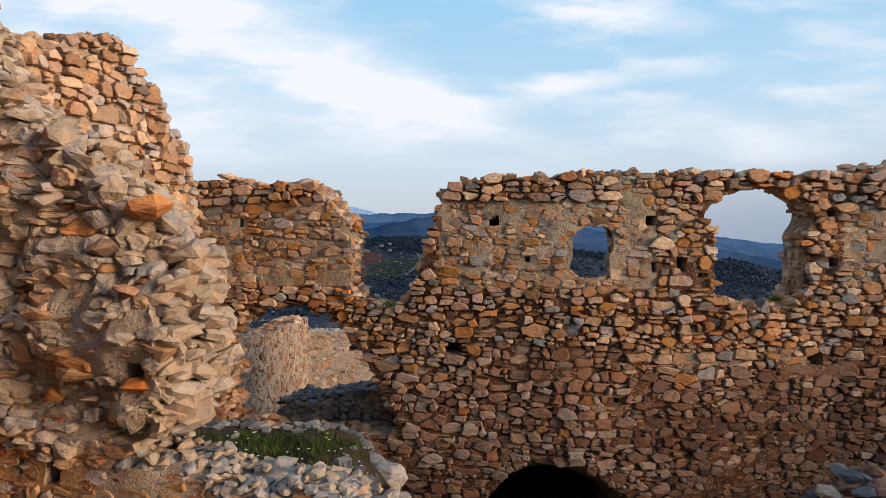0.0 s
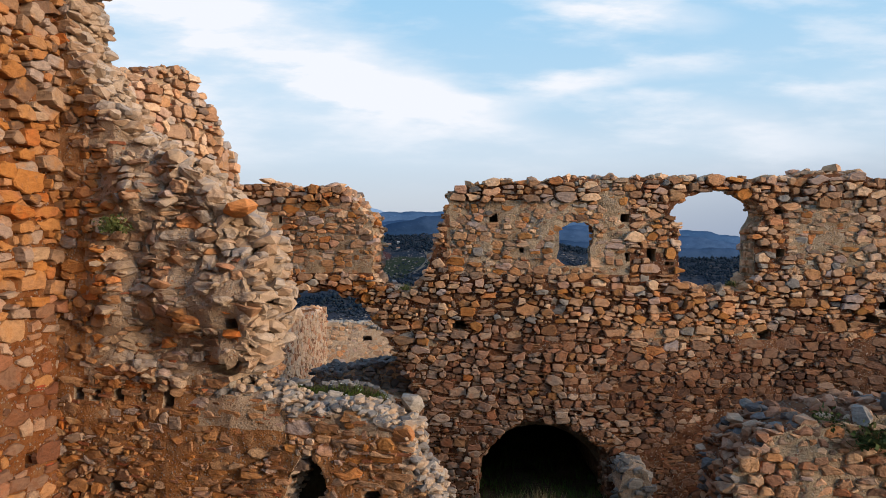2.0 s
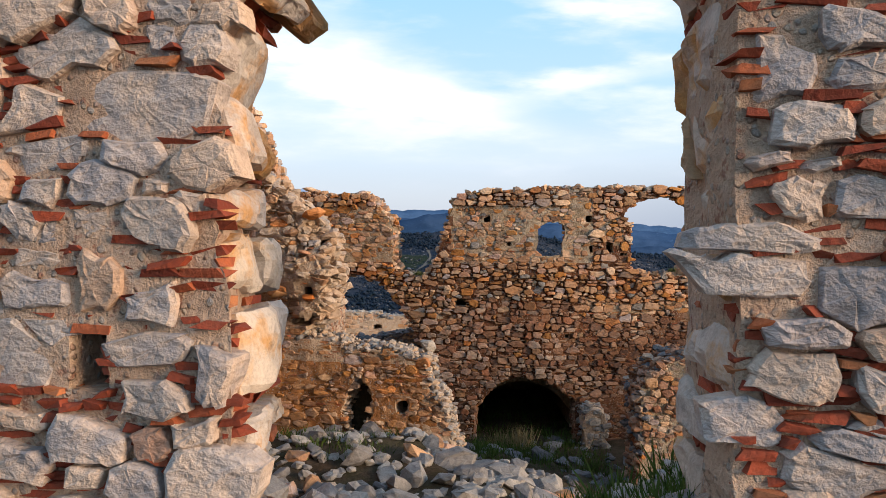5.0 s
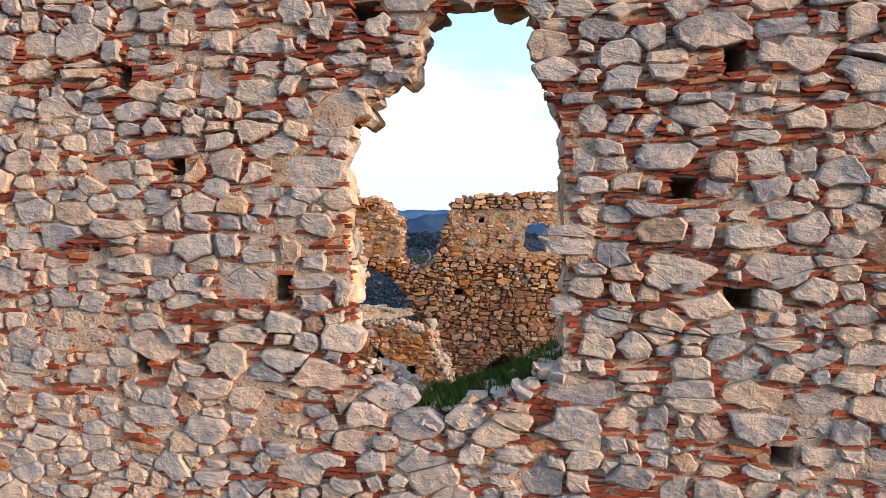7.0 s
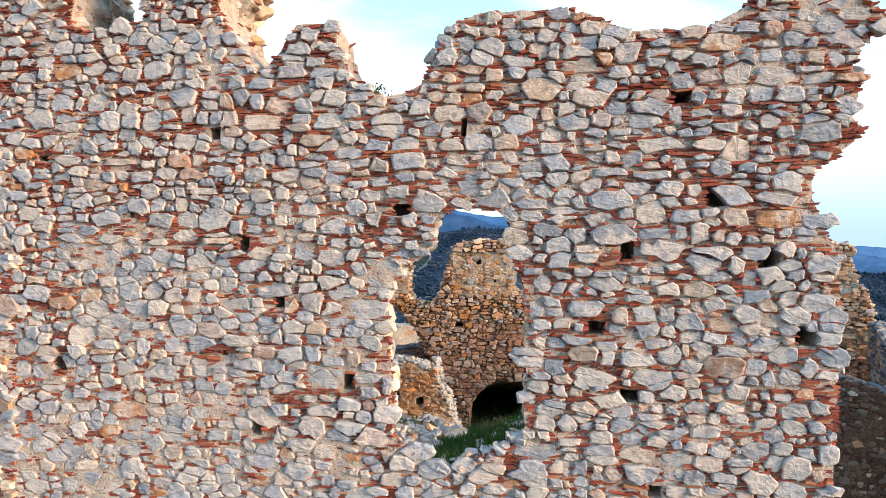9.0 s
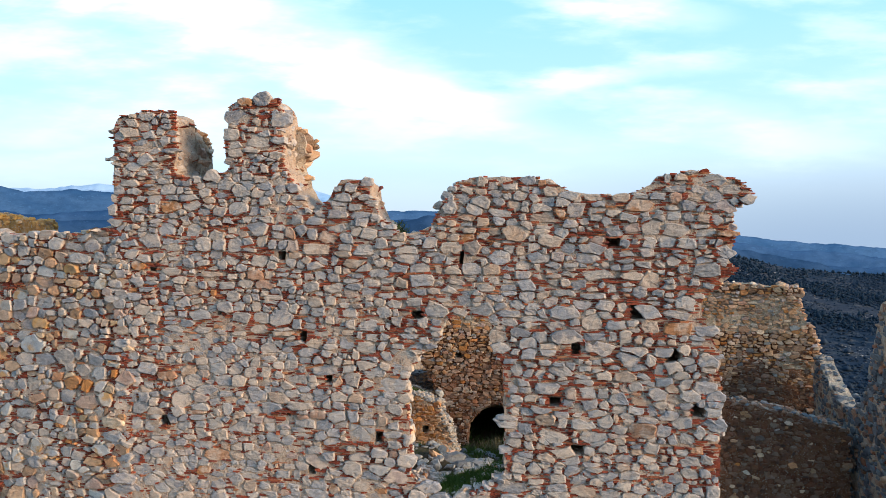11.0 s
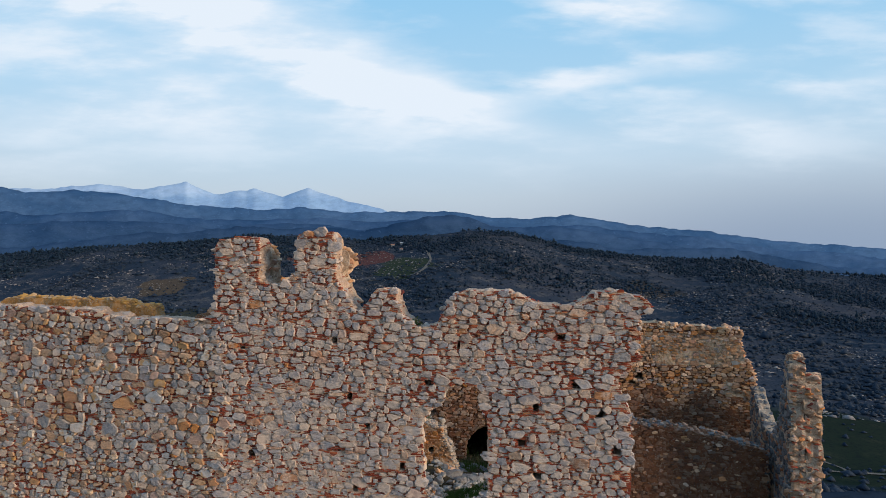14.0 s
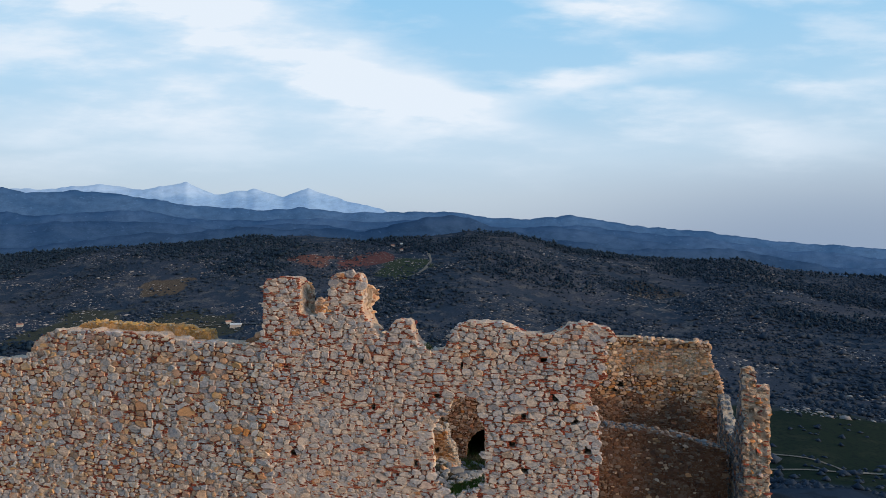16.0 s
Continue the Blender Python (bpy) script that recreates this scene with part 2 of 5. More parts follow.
def mortar_material(name, a, b, c, red=0.25, pit_dark=0.75):
    """Crumbling lime mortar full of grit, pebbles and brick crumbs."""
    def build(nt, pos):
        n1, n2, n3 = noise_node(nt, 1.1, 5, vec=pos), noise_node(nt, 7, 6, 0.7, vec=pos), noise_node(nt, 55, 4, 0.7, vec=pos)
        col = mix(nt, remap(nt, n1, 0.35, 0.65), a, b)
        col = mix(nt, remap(nt, n2, 0.48, 0.70, 0, 0.8), col, c)
        # lows of n2, and of n3 further on, are darker; the bump sinks both
        col = mix(nt, remap(nt, n2, 0.47, 0.33, 0, pit_dark), col, tuple(k * 0.42 for k in b))
        peb = nt.nodes.new("ShaderNodeTexVoronoi")
        peb.inputs["Scale"].default_value = 30
        link(nt, warped(nt, pos, 20, 0.03), peb.inputs["Vector"])
        bits = ramp_node(nt, [(0, (0.20, 0.19, 0.18)), (0.35, (0.42, 0.40, 0.37)), (0.6, (0.50, 0.43, 0.33)), (0.85, (0.27, 0.08, 0.045)), (1, (0.6, 0.57, 0.52))])
        sep = nt.nodes.new("ShaderNodeSeparateColor")
        link(nt, peb.outputs["Color"], sep.inputs[0])
        link(nt, sep.outputs[0], bits.inputs[0])
        pick = nt.nodes.new("ShaderNodeMath"); pick.operation = "MULTIPLY"
        link(nt, remap(nt, sep.outputs[1], 0.45, 0.5, 0.0, 0.7), pick.inputs[0]); link(nt, remap(nt, peb.outputs["Distance"], 0.30, 0.42, 1.0, 0.0), pick.inputs[1])
        col = mix(nt, pick.outputs[0], col, bits.outputs[0])
        col = mix(nt, remap(nt, noise_node(nt, 18, 3, 0.6, vec=pos), 0.60, 0.68, 0, red), col, (0.24, 0.065, 0.035))
        col = mix(nt, remap(nt, n3, 0.32, 0.56, pit_dark * 0.6, 0.0), col, tuple(k * 0.35 for k in b))
        h = nt.nodes.new("ShaderNodeMath"); h.operation = "MULTIPLY_ADD"
        link(nt, n2, h.inputs[0]); h.inputs[1].default_value = 2.0; link(nt, n3, h.inputs[2])
        h2 = nt.nodes.new("ShaderNodeMath"); h2.operation = "ADD"
        link(nt, h.outputs[0], h2.inputs[0]); link(nt, pick.outputs[0], h2.inputs[1])
        return col, (h2.outputs[0], 0.9, 0.03)
    return surface(name, build, 0.95)


mat_mortar_out = mortar_material("lime_mortar", (0.52, 0.35, 0.24), (0.58, 0.42, 0.31), (0.57, 0.46, 0.37), 0.6, 0.5)
mat_mortar_in = mortar_material("ochre_mortar", (0.45, 0.36, 0.25), (0.33, 0.23, 0.14), (0.50, 0.42, 0.33), 0.4)
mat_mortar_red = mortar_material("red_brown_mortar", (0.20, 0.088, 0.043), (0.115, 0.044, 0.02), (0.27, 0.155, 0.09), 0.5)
mat_mortar_tan = mortar_material("tan_mortar", (0.52, 0.40, 0.29), (0.44, 0.31, 0.21), (0.54, 0.45, 0.36), 0.25, 0.5)
mat_mortar_orange = mortar_material("orange_stained_mortar", (0.40, 0.20, 0.085), (0.34, 0.145, 0.05), (0.42, 0.28, 0.165), 0.3, 0.6)
mat_mortar_lichen = mortar_material("lichen_crusted_mortar", (0.50, 0.25, 0.07), (0.38, 0.19, 0.06), (0.42, 0.34, 0.25), 0.2, 0.5)
mat_lichen = stone_material("lichen_crusted_stone", [(0, (0.40, 0.21, 0.07)), (0.5, (0.50, 0.27, 0.08)), (1, (0.42, 0.36, 0.29))], (0.52, 0.27, 0.06), 0.8, crust=0.46)
mat_mortar_rust = mortar_material("iron_stained_mortar", (0.27, 0.105, 0.032), (0.19, 0.060, 0.016), (0.27, 0.155, 0.08), 0.4, 0.75)


def tile_build(nt, pos):
    tone = ramp_node(nt, [(0, (0.17, 0.030, 0.018)), (0.4, (0.36, 0.068, 0.030)), (0.7, (0.25, 0.052, 0.028)), (0.88, (0.44, 0.12, 0.048)), (1, (0.48, 0.20, 0.085))])
    link(nt, piece_random(nt), tone.inputs[0])
    f = noise_node(nt, 40, 5, 0.6, vec=pos)
    return mix(nt, remap(nt, f, 0.35, 0.7, 0.4, 0.0), tone.outputs[0], (0.12, 0.05, 0.03)), (f, 0.6, 0.02)


mat_tile = surface("red_tile", tile_build, 0.9)
mat_sliver = stone_material("stone_sliver", [(0, (0.15, 0.085, 0.05)), (0.3, (0.33, 0.15, 0.07)), (0.6, (0.36, 0.24, 0.15)), (0.8, (0.28, 0.085, 0.04)), (1, (0.45, 0.34, 0.24))], (0.36, 0.16, 0.06), 0.5)


# ---------------------------------------------------------------- geometry tools
RNG = np.random.default_rng(7)


def value_noise(p, seed=0):
    """Smooth noise from -1 to 1 at points p (n, 2 or 3)."""
    p = np.atleast_2d(np.asarray(p, float))
    if p.shape[1] == 2:
        p = np.c_[p, np.zeros(len(p))]
    i = np.floor(p).astype(np.int64)
    f = p - i
    f = f * f * (3 - 2 * f)
    out = np.zeros(len(p))
    for a in (0, 1):
        for b in (0, 1):
            for c in (0, 1):
                h = (i[:, 0] + a) * 73856093 ^ (i[:, 1] + b) * 19349663 ^ (i[:, 2] + c) * 83492791 ^ seed * 2654435761
                h = (h ^ (h >> 13)) * 1274126177 & 0x7FFFFFFF
                v = ((h ^ (h >> 16)) & 0xFFFF) / 32767.5 - 1
                out += v * (f[:, 0] if a else 1 - f[:, 0]) * (f[:, 1] if b else 1 - f[:, 1]) * (f[:, 2] if c else 1 - f[:, 2])
    return out


def fractal(p, octaves=3, seed=0):
    p = np.asarray(p, float)
    return sum(value_noise(p * 2**o, seed + o) / 2**o for o in range(octaves))


def inside(poly, q):
    """Which of the points q lie in the polygon."""
    poly, q = np.asarray(poly, float), np.atleast_2d(q)
    ok = np.zeros(len(q), bool)
    j = len(poly) - 1
    for i in range(len(poly)):
        (xi, yi), (xj, yj) = poly[i], poly[j]
        hit = ((yi > q[:, 1]) != (yj > q[:, 1])) & (q[:, 0] < (xj - xi) * (q[:, 1] - yi) / (yj - yi + 1e-12) + xi)
        ok ^= hit
        j = i
    return ok


class Pile:
    """Gathers loose pieces for one joined mesh."""
    def __init__(self):
        self.v, self.f, self.n = [], [], 0

    def add(self, verts, faces):
        self.v.append(verts)
        self.f += [tuple(i + self.n for i in f) for f in faces]
        self.n += len(verts)

    def mesh(self, name, material):
        me = bpy.data.meshes.new(name)
        me.from_pydata(np.concatenate(self.v).tolist() if self.v else [], [], self.f)
        me.materials.append(material)
        return me


def mesh_object(name, verts, faces, material, parent=None, label="", kind="", smooth=False):
    me = bpy.data.meshes.new(name)
    me.from_pydata(np.asarray(verts).tolist(), [], faces)
    if material:
        me.materials.append(material)
    if smooth:
        me.shade_smooth()
    ob = new(name, me)
    if parent:
        ob.parent = parent
    if label or kind:
        tagged(ob, label, kind=kind)
    return ob


def clip_cell(poly, mid, way):
    """The part of a convex polygon on the near side of a line."""
    out = []
    d = (poly - mid) @ way
    for i in range(len(poly)):
        a, b = d[i - 1], d[i]
        if (a > 0) != (b > 0):
            out.append(poly[i - 1] + (poly[i] - poly[i - 1]) * (a / (a - b)))
        if b <= 0:
            out.append(poly[i])
    return np.array(out).reshape(-1, 2)


def pack(box, course, width, spread, rng, seed):
    """Stones of mixed sizes in wavering, broken courses: centres, and half their widths and heights."""
    (u0, z0), (u1, z1) = box
    out, z = [], z0
    while z < z1:
        h = course * rng.uniform(0.62, 1.45)
        u = u0 - rng.uniform(0, width)
        while u < u1:
            w = width * float(np.clip(rng.lognormal(-0.08, spread), 0.35, 2.2)) * (0.8 + 0.25 * h / course)
            k = rng.random()
            if k < 0.24 and h > 0.9 * course:        # two thin ones, one on the other
                a = rng.uniform(0.35, 0.65)
                out.append((u + w / 2, z + h * a / 2, w / 2, h * a / 2))
                out.append((u + w * rng.uniform(0.4, 0.6), z + h * (1 + a) / 2, w / 2 * rng.uniform(0.75, 1.0), h * (1 - a) / 2))
            elif k < 0.36:        # one that reaches into the next course
                out.append((u + w / 2, z + h * 0.75, w / 2, h * 0.8))
            elif k < 0.44:        # small stuff
                for a in (0.25, 0.75):
                    out.append((u + w * a, z + h * rng.uniform(0.3, 0.7), w * 0.24, h * rng.uniform(0.22, 0.34)))
            else:
                out.append((u + w / 2, z + h / 2 + rng.normal(0, 0.16 * h), w / 2, h / 2 * rng.uniform(0.8, 1.08)))
            u += w
        z += h
    q = np.array(out)
    q[:, 1] += 0.8 * course * value_noise(q[:, :2] * 0.9, 5 + seed) + 0.35 * course * value_noise(q[:, :2] * 2.3, 6 + seed)
    return q[:, :2], q[:, 2:]


def cells(seeds, half, want, squash, rng):
    """A four-cornered outline for each wanted stone, cut where it meets its neighbours."""
    s = seeds * (squash, 1.0)
    hs = half * (squash, 1.0)
    weight = hs[:, 0] * hs[:, 1]
    res = [None] * len(s)
    side = 0.45
    grid = {}
    for i, (x, z) in enumerate(s):
        grid.setdefault((int(x // side), int(z // side)), []).append(i)
    for i in np.nonzero(want)[0]:
        p, (a, b) = s[i], hs[i]
        gx, gz = int(p[0] // side), int(p[1] // side)
        near = np.array([j for cx in (gx - 1, gx, gx + 1) for cz in (gz - 1, gz, gz + 1) for j in grid.get((cx, cz), ()) if j != i], int)
        t = rng.normal(0, 0.24)
        x, z = a * rng.uniform(0.68, 1.3, 4) * (-1, 1, 1, -1), b * rng.uniform(0.68, 1.35, 4) * (-1, -1, 1, 1)
        poly = p + np.c_[x * math.cos(t) - z * math.sin(t), x * math.sin(t) + z * math.cos(t)]
        if rng.random() < 0.45:        # a corner knocked off
            k = rng.integers(4)
            way = poly[k] - p
            poly = clip_cell(poly, p + way * rng.uniform(0.55, 0.85), way + rng.normal(0, 0.3 * a, 2))
        if len(near) and len(poly) >= 3:
            d = s[near] - p
            d2 = (d**2).sum(1) + 1e-9
            for j in np.argsort(d2)[:14]:
                m = float(np.clip(0.5 + (weight[i] - weight[near[j]]) / (2 * d2[j]), 0.2, 0.85))
                poly = clip_cell(poly, p + d[j] * m, d[j])
                if len(poly) < 3:
                    break
        if len(poly) >= 3:
            res[i] = poly / (squash, 1.0)
    return res


def stone_shape(poly, gap, proud, rng, tilt=0.09, base=-0.07):
    """A broken field stone bedded in a wall face: (u, w, z) vertices with w out of the wall, and faces."""
    c = poly.mean(0)
    size = math.sqrt(max(np.ptp(poly[:, 0]) * np.ptp(poly[:, 1]), 1e-4))
    k = max(0.45, 1 - gap / size)
    nxt = np.roll(poly, -1, 0)
    long = np.hypot(*(nxt - poly).T)
    pts = []
    for a, b, ln in zip(poly, nxt, long):
        if ln < 0.2 * size:
            pts.append((a + b) / 2)
            continue
        pts.append(a + (b - a) * rng.uniform(0.02, 0.13))
        if ln > 0.5 * size and size > 0.11:
            q = np.array([-(b - a)[1], (b - a)[0]]) / ln
            pts.append(a + (b - a) * rng.uniform(0.3, 0.7) + q * rng.normal(0.0, 0.055 * size))
        if rng.random() < 0.7:
            pts.append(b + (a - b) * rng.uniform(0.02, 0.13))
    p = c + (np.array(pts) - c) * k
    p = p + rng.normal(0, 0.026 * size, p.shape)
    n = len(p)
    d = p - c
    # the face is broken into two or three planes
    m = rng.choice([1, 2, 3], p=[0.45, 0.35, 0.2])
    slope, start = rng.normal(0, tilt, (m, 2)), rng.uniform(0.0, 0.10 * size, m)
    start[0] = 0.0

    def height(q):
        return proud + (start[:, None] + slope @ q.T).min(0)

    j = rng.normal(0, 0.002, (2, n))
    inner = 1 - rng.uniform(0.008, 0.022, n) / max(size * 0.5, 0.04)
    v = np.empty((4 * n + 1, 3))
    v[:n, 0], v[:n, 1], v[:n, 2] = p[:, 0], base, p[:, 1]
    h = height(d)
    v[n:2 * n, 0], v[n:2 * n, 1], v[n:2 * n, 2] = p[:, 0], np.maximum(h - rng.uniform(0.004, 0.02, n), base + 0.01), p[:, 1]
    e = d * inner[:, None]
    v[2 * n:3 * n, 0], v[2 * n:3 * n, 1], v[2 * n:3 * n, 2] = c[0] + e[:, 0], np.maximum(height(e) + j[0], base + 0.012), c[1] + e[:, 1]
    e = d * rng.uniform(0.38, 0.62, (n, 1))
    v[3 * n:4 * n, 0], v[3 * n:4 * n, 1], v[3 * n:4 * n, 2] = c[0] + e[:, 0], height(e) + j[1], c[1] + e[:, 1]
    v[4 * n] = c[0], height(np.zeros((1, 2)))[0] + rng.normal(0.001, 0.002), c[1]
    f = [(r * n + i, (r + 1) * n + i, (r + 1) * n + (i + 1) % n, r * n + (i + 1) % n) for r in (0, 1, 2) for i in range(n)]
    f += [(3 * n + i, 4 * n, 3 * n + (i + 1) % n) for i in range(n)]
    return v, f


def rough_block(quad, proud, base, rng):
    """A dressed stone seen close: a broken, chipped face over four corners. (u, w, z) vertices."""
    n, m = 14, 10
    s, t = np.meshgrid(np.linspace(0, 1, n), np.linspace(0, 1, m), indexing="ij")
    a, b, c, d = (np.asarray(k, float) for k in quad)
    p = a * ((1 - s) * (1 - t))[..., None] + b * (s * (1 - t))[..., None] + c * (s * t)[..., None] + d * ((1 - s) * t)[..., None]
    off = rng.uniform(0, 50, 2)
    edge = np.maximum(np.abs(2 * s - 1), np.abs(2 * t - 1))
    p = p + 0.016 * np.stack([value_noise((p.reshape(-1, 2) + off) * 17, k).reshape(n, m) for k in (1, 2)], -1) * (edge > 0.7)[..., None]
    h = proud + 0.024 * fractal((p.reshape(-1, 2) + off) * 10, 4, 5).reshape(n, m)
    for _ in range(4):      # chipped corners
        k, o = rng.normal(0, 0.22, 2), rng.uniform(0.005, 0.05)
        h = np.minimum(h, proud + o + (p - p.mean((0, 1))) @ k)
    h = h - 0.02 * np.clip((edge - 0.75) / 0.25, 0, 1) ** 2
    v = np.stack([p[..., 0], h, p[..., 1]], -1).reshape(-1, 3)
    f = [(i * m + k, i * m + k + 1, (i + 1) * m + k + 1, (i + 1) * m + k) for i in range(n - 1) for k in range(m - 1)]
    ring = [i * m for i in range(n)] + [(n - 1) * m + k for k in range(1, m)] + [i * m + m - 1 for i in range(n - 2, -1, -1)] + [k for k in range(m - 2, 0, -1)]
    low = v[ring].copy()
    low[:, 1] = base
    q = len(v)
    r = len(ring)
    f += [(ring[i], ring[(i + 1) % r], q + (i + 1) % r, q + i)[::-1] for i in range(r)]
    return np.concatenate([v, low]), f


BOX = [(0, 1, 3, 2), (4, 6, 7, 5), (0, 4, 5, 1), (2, 3, 7, 6), (0, 2, 6, 4), (1, 5, 7, 3)]


def slab_shape(c, length, height, proud, turn, rng):
    """A broken tile bedded in a joint."""
    v = np.array([(x, w, z) for x in (-1, 1) for w in (-0.06, proud) for z in (-1, 1)], float)
    v[:, 0] *= length / 2
    v[:, 2] *= height / 2
    v += rng.normal(0, 1, v.shape) * (0.016, 0.008, 0.0035)
    x, z = v[:, 0].copy(), v[:, 2].copy()
    v[:, 0], v[:, 2] = c[0] + x * math.cos(turn) - z * math.sin(turn), c[1] + x * math.sin(turn) + z * math.cos(turn)
    return v, BOX


def _hulls(count):
    """A small stock of angular broken stones, each the hull of scattered points."""
    r = np.random.default_rng(19)
    stock = []
    for _ in range(count):
        q = r.normal(0, 1, (22, 3))
        q = q / (np.abs(q) ** 3).sum(1)[:, None] ** (1 / 3) * r.uniform(0.8, 1.0, (22, 1)) * 0.5
        bm = bmesh.new()
        for k in q:
            bm.verts.new(k)
        hull = bmesh.ops.convex_hull(bm, input=bm.verts[:])
        loose = [k for k in bm.verts if not k.link_faces]
        bmesh.ops.delete(bm, geom=loose, context="VERTS")
        bmesh.ops.dissolve_limit(bm, angle_limit=0.12, verts=bm.verts[:], edges=bm.edges[:])
        bm.verts.index_update()
        stock.append((np.array([k.co[:] for k in bm.verts]), [tuple(k.index for k in g.verts) for g in bm.faces]))
        bm.free()
    return stock


HULLS = _hulls(40)


def rock_shape(centre, size, rng):
    """A loose angular stone."""
    v, f = HULLS[rng.integers(len(HULLS))]
    v = v * 1.08 + rng.normal(0, 0.025, v.shape)
    v = v * size
    q = Euler((rng.normal(0, 0.25), rng.normal(0, 0.25), rng.uniform(0, 6.3))).to_matrix()
    return v @ np.array(q).T + centre, f


class Wall:
    """A masonry wall along a plan path. u runs along it, w out of its face, z up."""
    def __init__(self, path, thick, outline, holes=(), puts=(), step=0.09, rough=0.05, seed=1):
        self.path = np.array(path, float)
        seg = np.hypot(*np.diff(self.path[:, :2], axis=0).T)
        self.at = np.r_[0, np.cumsum(seg)]
        self.thick, self.outline, self.holes, self.puts, self.step, self.rough, self.seed = thick, outline, holes, puts, step, rough, seed
        self.rng = np.random.default_rng(seed)

    def place(self, q):
        q = np.asarray(q, float)
        u, w, z = q[:, 0], q[:, 1], q[:, 2]
        x, y = (np.interp(u, self.at, self.path[:, i]) for i in (0, 1))
        e = 0.15
        tx, ty = ((np.interp(u + e, self.at, self.path[:, i]) - np.interp(u - e, self.at, self.path[:, i])) for i in (0, 1))
        n = np.hypot(tx, ty) + 1e-9
        tx, ty = tx / n, ty / n
        over, = (np.where(u < 0, u, np.where(u > self.at[-1], u - self.at[-1], 0)),)
        return np.c_[x + tx * over + ty * w, y + ty * over - tx * w, z]

    def solid(self, q):
        q = np.atleast_2d(q)
        j = np.c_[q[:, 0] + 0.05 * value_noise(q * 4.1, self.seed), q[:, 1] + 0.05 * value_noise(q * 4.1, self.seed + 9)]
        ok = inside(self.outline, j)
        for h in self.holes:
            ok &= ~inside(h, j)
        for (u, z, a, b, *_) in self.puts:
            ok &= ~((abs(q[:, 0] - u) < a / 2) & (abs(q[:, 1] - z) < b / 2))
        return ok

    def core(self, name, material, bulge=None, flare=None, other=None, ends_too=False):
        """The mortared body, ragged along its broken edges."""
        s = self.step
        o = np.array(self.outline)
        u0, z0 = o.min(0) - s
        nu, nz = (int(k) + 2 for k in (o.max(0) - o.min(0)) / s)
        gu, gz = np.meshgrid(np.arange(nu), np.arange(nz), indexing="ij")
        ok = self.solid(np.c_[(u0 + (gu.ravel() + 0.5) * s), (z0 + (gz.ravel() + 0.5) * s)]).reshape(nu, nz)
        ids, pts = {}, []
        def vid(i, k):
            if (i, k) not in ids:
                ids[i, k] = len(pts)
                pts.append((u0 + i * s, z0 + k * s))
            return ids[i, k]
        quads, rim = [], []
        for i, k in zip(*np.nonzero(ok)):
            a, b, c, d = vid(i, k), vid(i + 1, k), vid(i + 1, k + 1), vid(i, k + 1)
            quads.append((a, b, c, d))
            for di, dk, e in ((0, -1, (a, b)), (1, 0, (b, c)), (0, 1, (c, d)), (-1, 0, (d, a))):
                ii, kk = i + di, k + dk
                if not (0 <= ii < nu and 0 <= kk < nz and ok[ii, kk]):
                    rim.append(e)
        p = np.array(pts)
        near = [[] for _ in pts]
        for a, b in rim:
            near[a].append(b); near[b].append(a)
        for u, z, a, b, *_ in self.puts:
            for i in np.nonzero((abs(p[:, 0] - u) < a / 2 + s) & (abs(p[:, 1] - z) < b / 2 + s))[0]:
                near[i] = []
        for _ in range(2):
            q = p.copy()
            for i, m in enumerate(near):
                if m:
                    q[i] = 0.5 * p[i] + 0.5 * p[m].mean(0)
            p = q
        p = p + s * 0.22 * np.c_[value_noise(p * 9.7, 31), value_noise(p * 9.7, 57)]
        self.rim_points = [(p[a], p[b]) for a, b in rim]
        n = len(p)
        layers = 4
        v, faces = [], []
        for l in range(layers + 1):
            w = -self.thick * l / layers
            wob = self.rough * fractal(np.c_[p * 2.6, np.full(n, w * 2.6)], 3, self.seed)
            if bulge is not None:
                w = w + bulge(p) * (1 - l / layers)
            edge = np.array([bool(m) for m in near])
            shift = np.where(edge, 0.06 if 0 < l < layers else 0, 0)
            fl = flare(p) * (l / layers) if flare is not None else np.zeros((n, 2))
            pu = p[:, 0] + fl[:, 0] + shift * value_noise(np.c_[p * 5, np.full(n, w * 5)] , 3)
            pz = p[:, 1] + fl[:, 1] + shift * value_noise(np.c_[p * 5, np.full(n, w * 5)], 4)
            v.append(self.place(np.c_[pu, w + wob, pz]) if l in (0, layers) else self.place(np.c_[pu, np.full(n, 0.0) + w, pz]))
        allv = np.concatenate(v)
        for a, b, c, d in quads:
            faces.append((a, b, c, d))
            faces.append((layers * n + d, layers * n + c, layers * n + b, layers * n + a))
        for a, b in rim:
            for l in range(layers):
                faces.append((l * n + b, l * n + a, (l + 1) * n + a, (l + 1) * n + b))
        for u, z, a, b, *_ in self.puts:
            d = -self.thick + 0.12
            k = len(allv)
            c = self.place(np.array([(u - a, d, z - b), (u + a, d, z - b), (u + a, d, z + b), (u - a, d, z + b)]))
            allv = np.concatenate([allv, c])
            faces.append((k, k + 1, k + 2, k + 3))
        keep = np.unique(np.array([i for f in faces for i in f]))
        back = np.full(len(allv), -1); back[keep] = np.arange(len(keep))
        faces = [tuple(int(back[i]) for i in f) for f in faces]
        self.ob = mesh_object(name, allv[keep], faces, material)
        if other is not None:
            second, pick = other
            self.ob.data.materials.append(second)
            mids = np.array([p[list(q)].mean(0) for q in quads])
            flags = np.array([pick(c) for c in mids]).astype(int)
            idx = np.zeros(len(faces), np.int32)
            idx[0:2 * len(quads):2] = flags
            idx[2 * len(quads):] = int(ends_too)
            self.ob.data.polygons.foreach_set("material_index", idx)
        self.bulge = bulge
        return self.ob

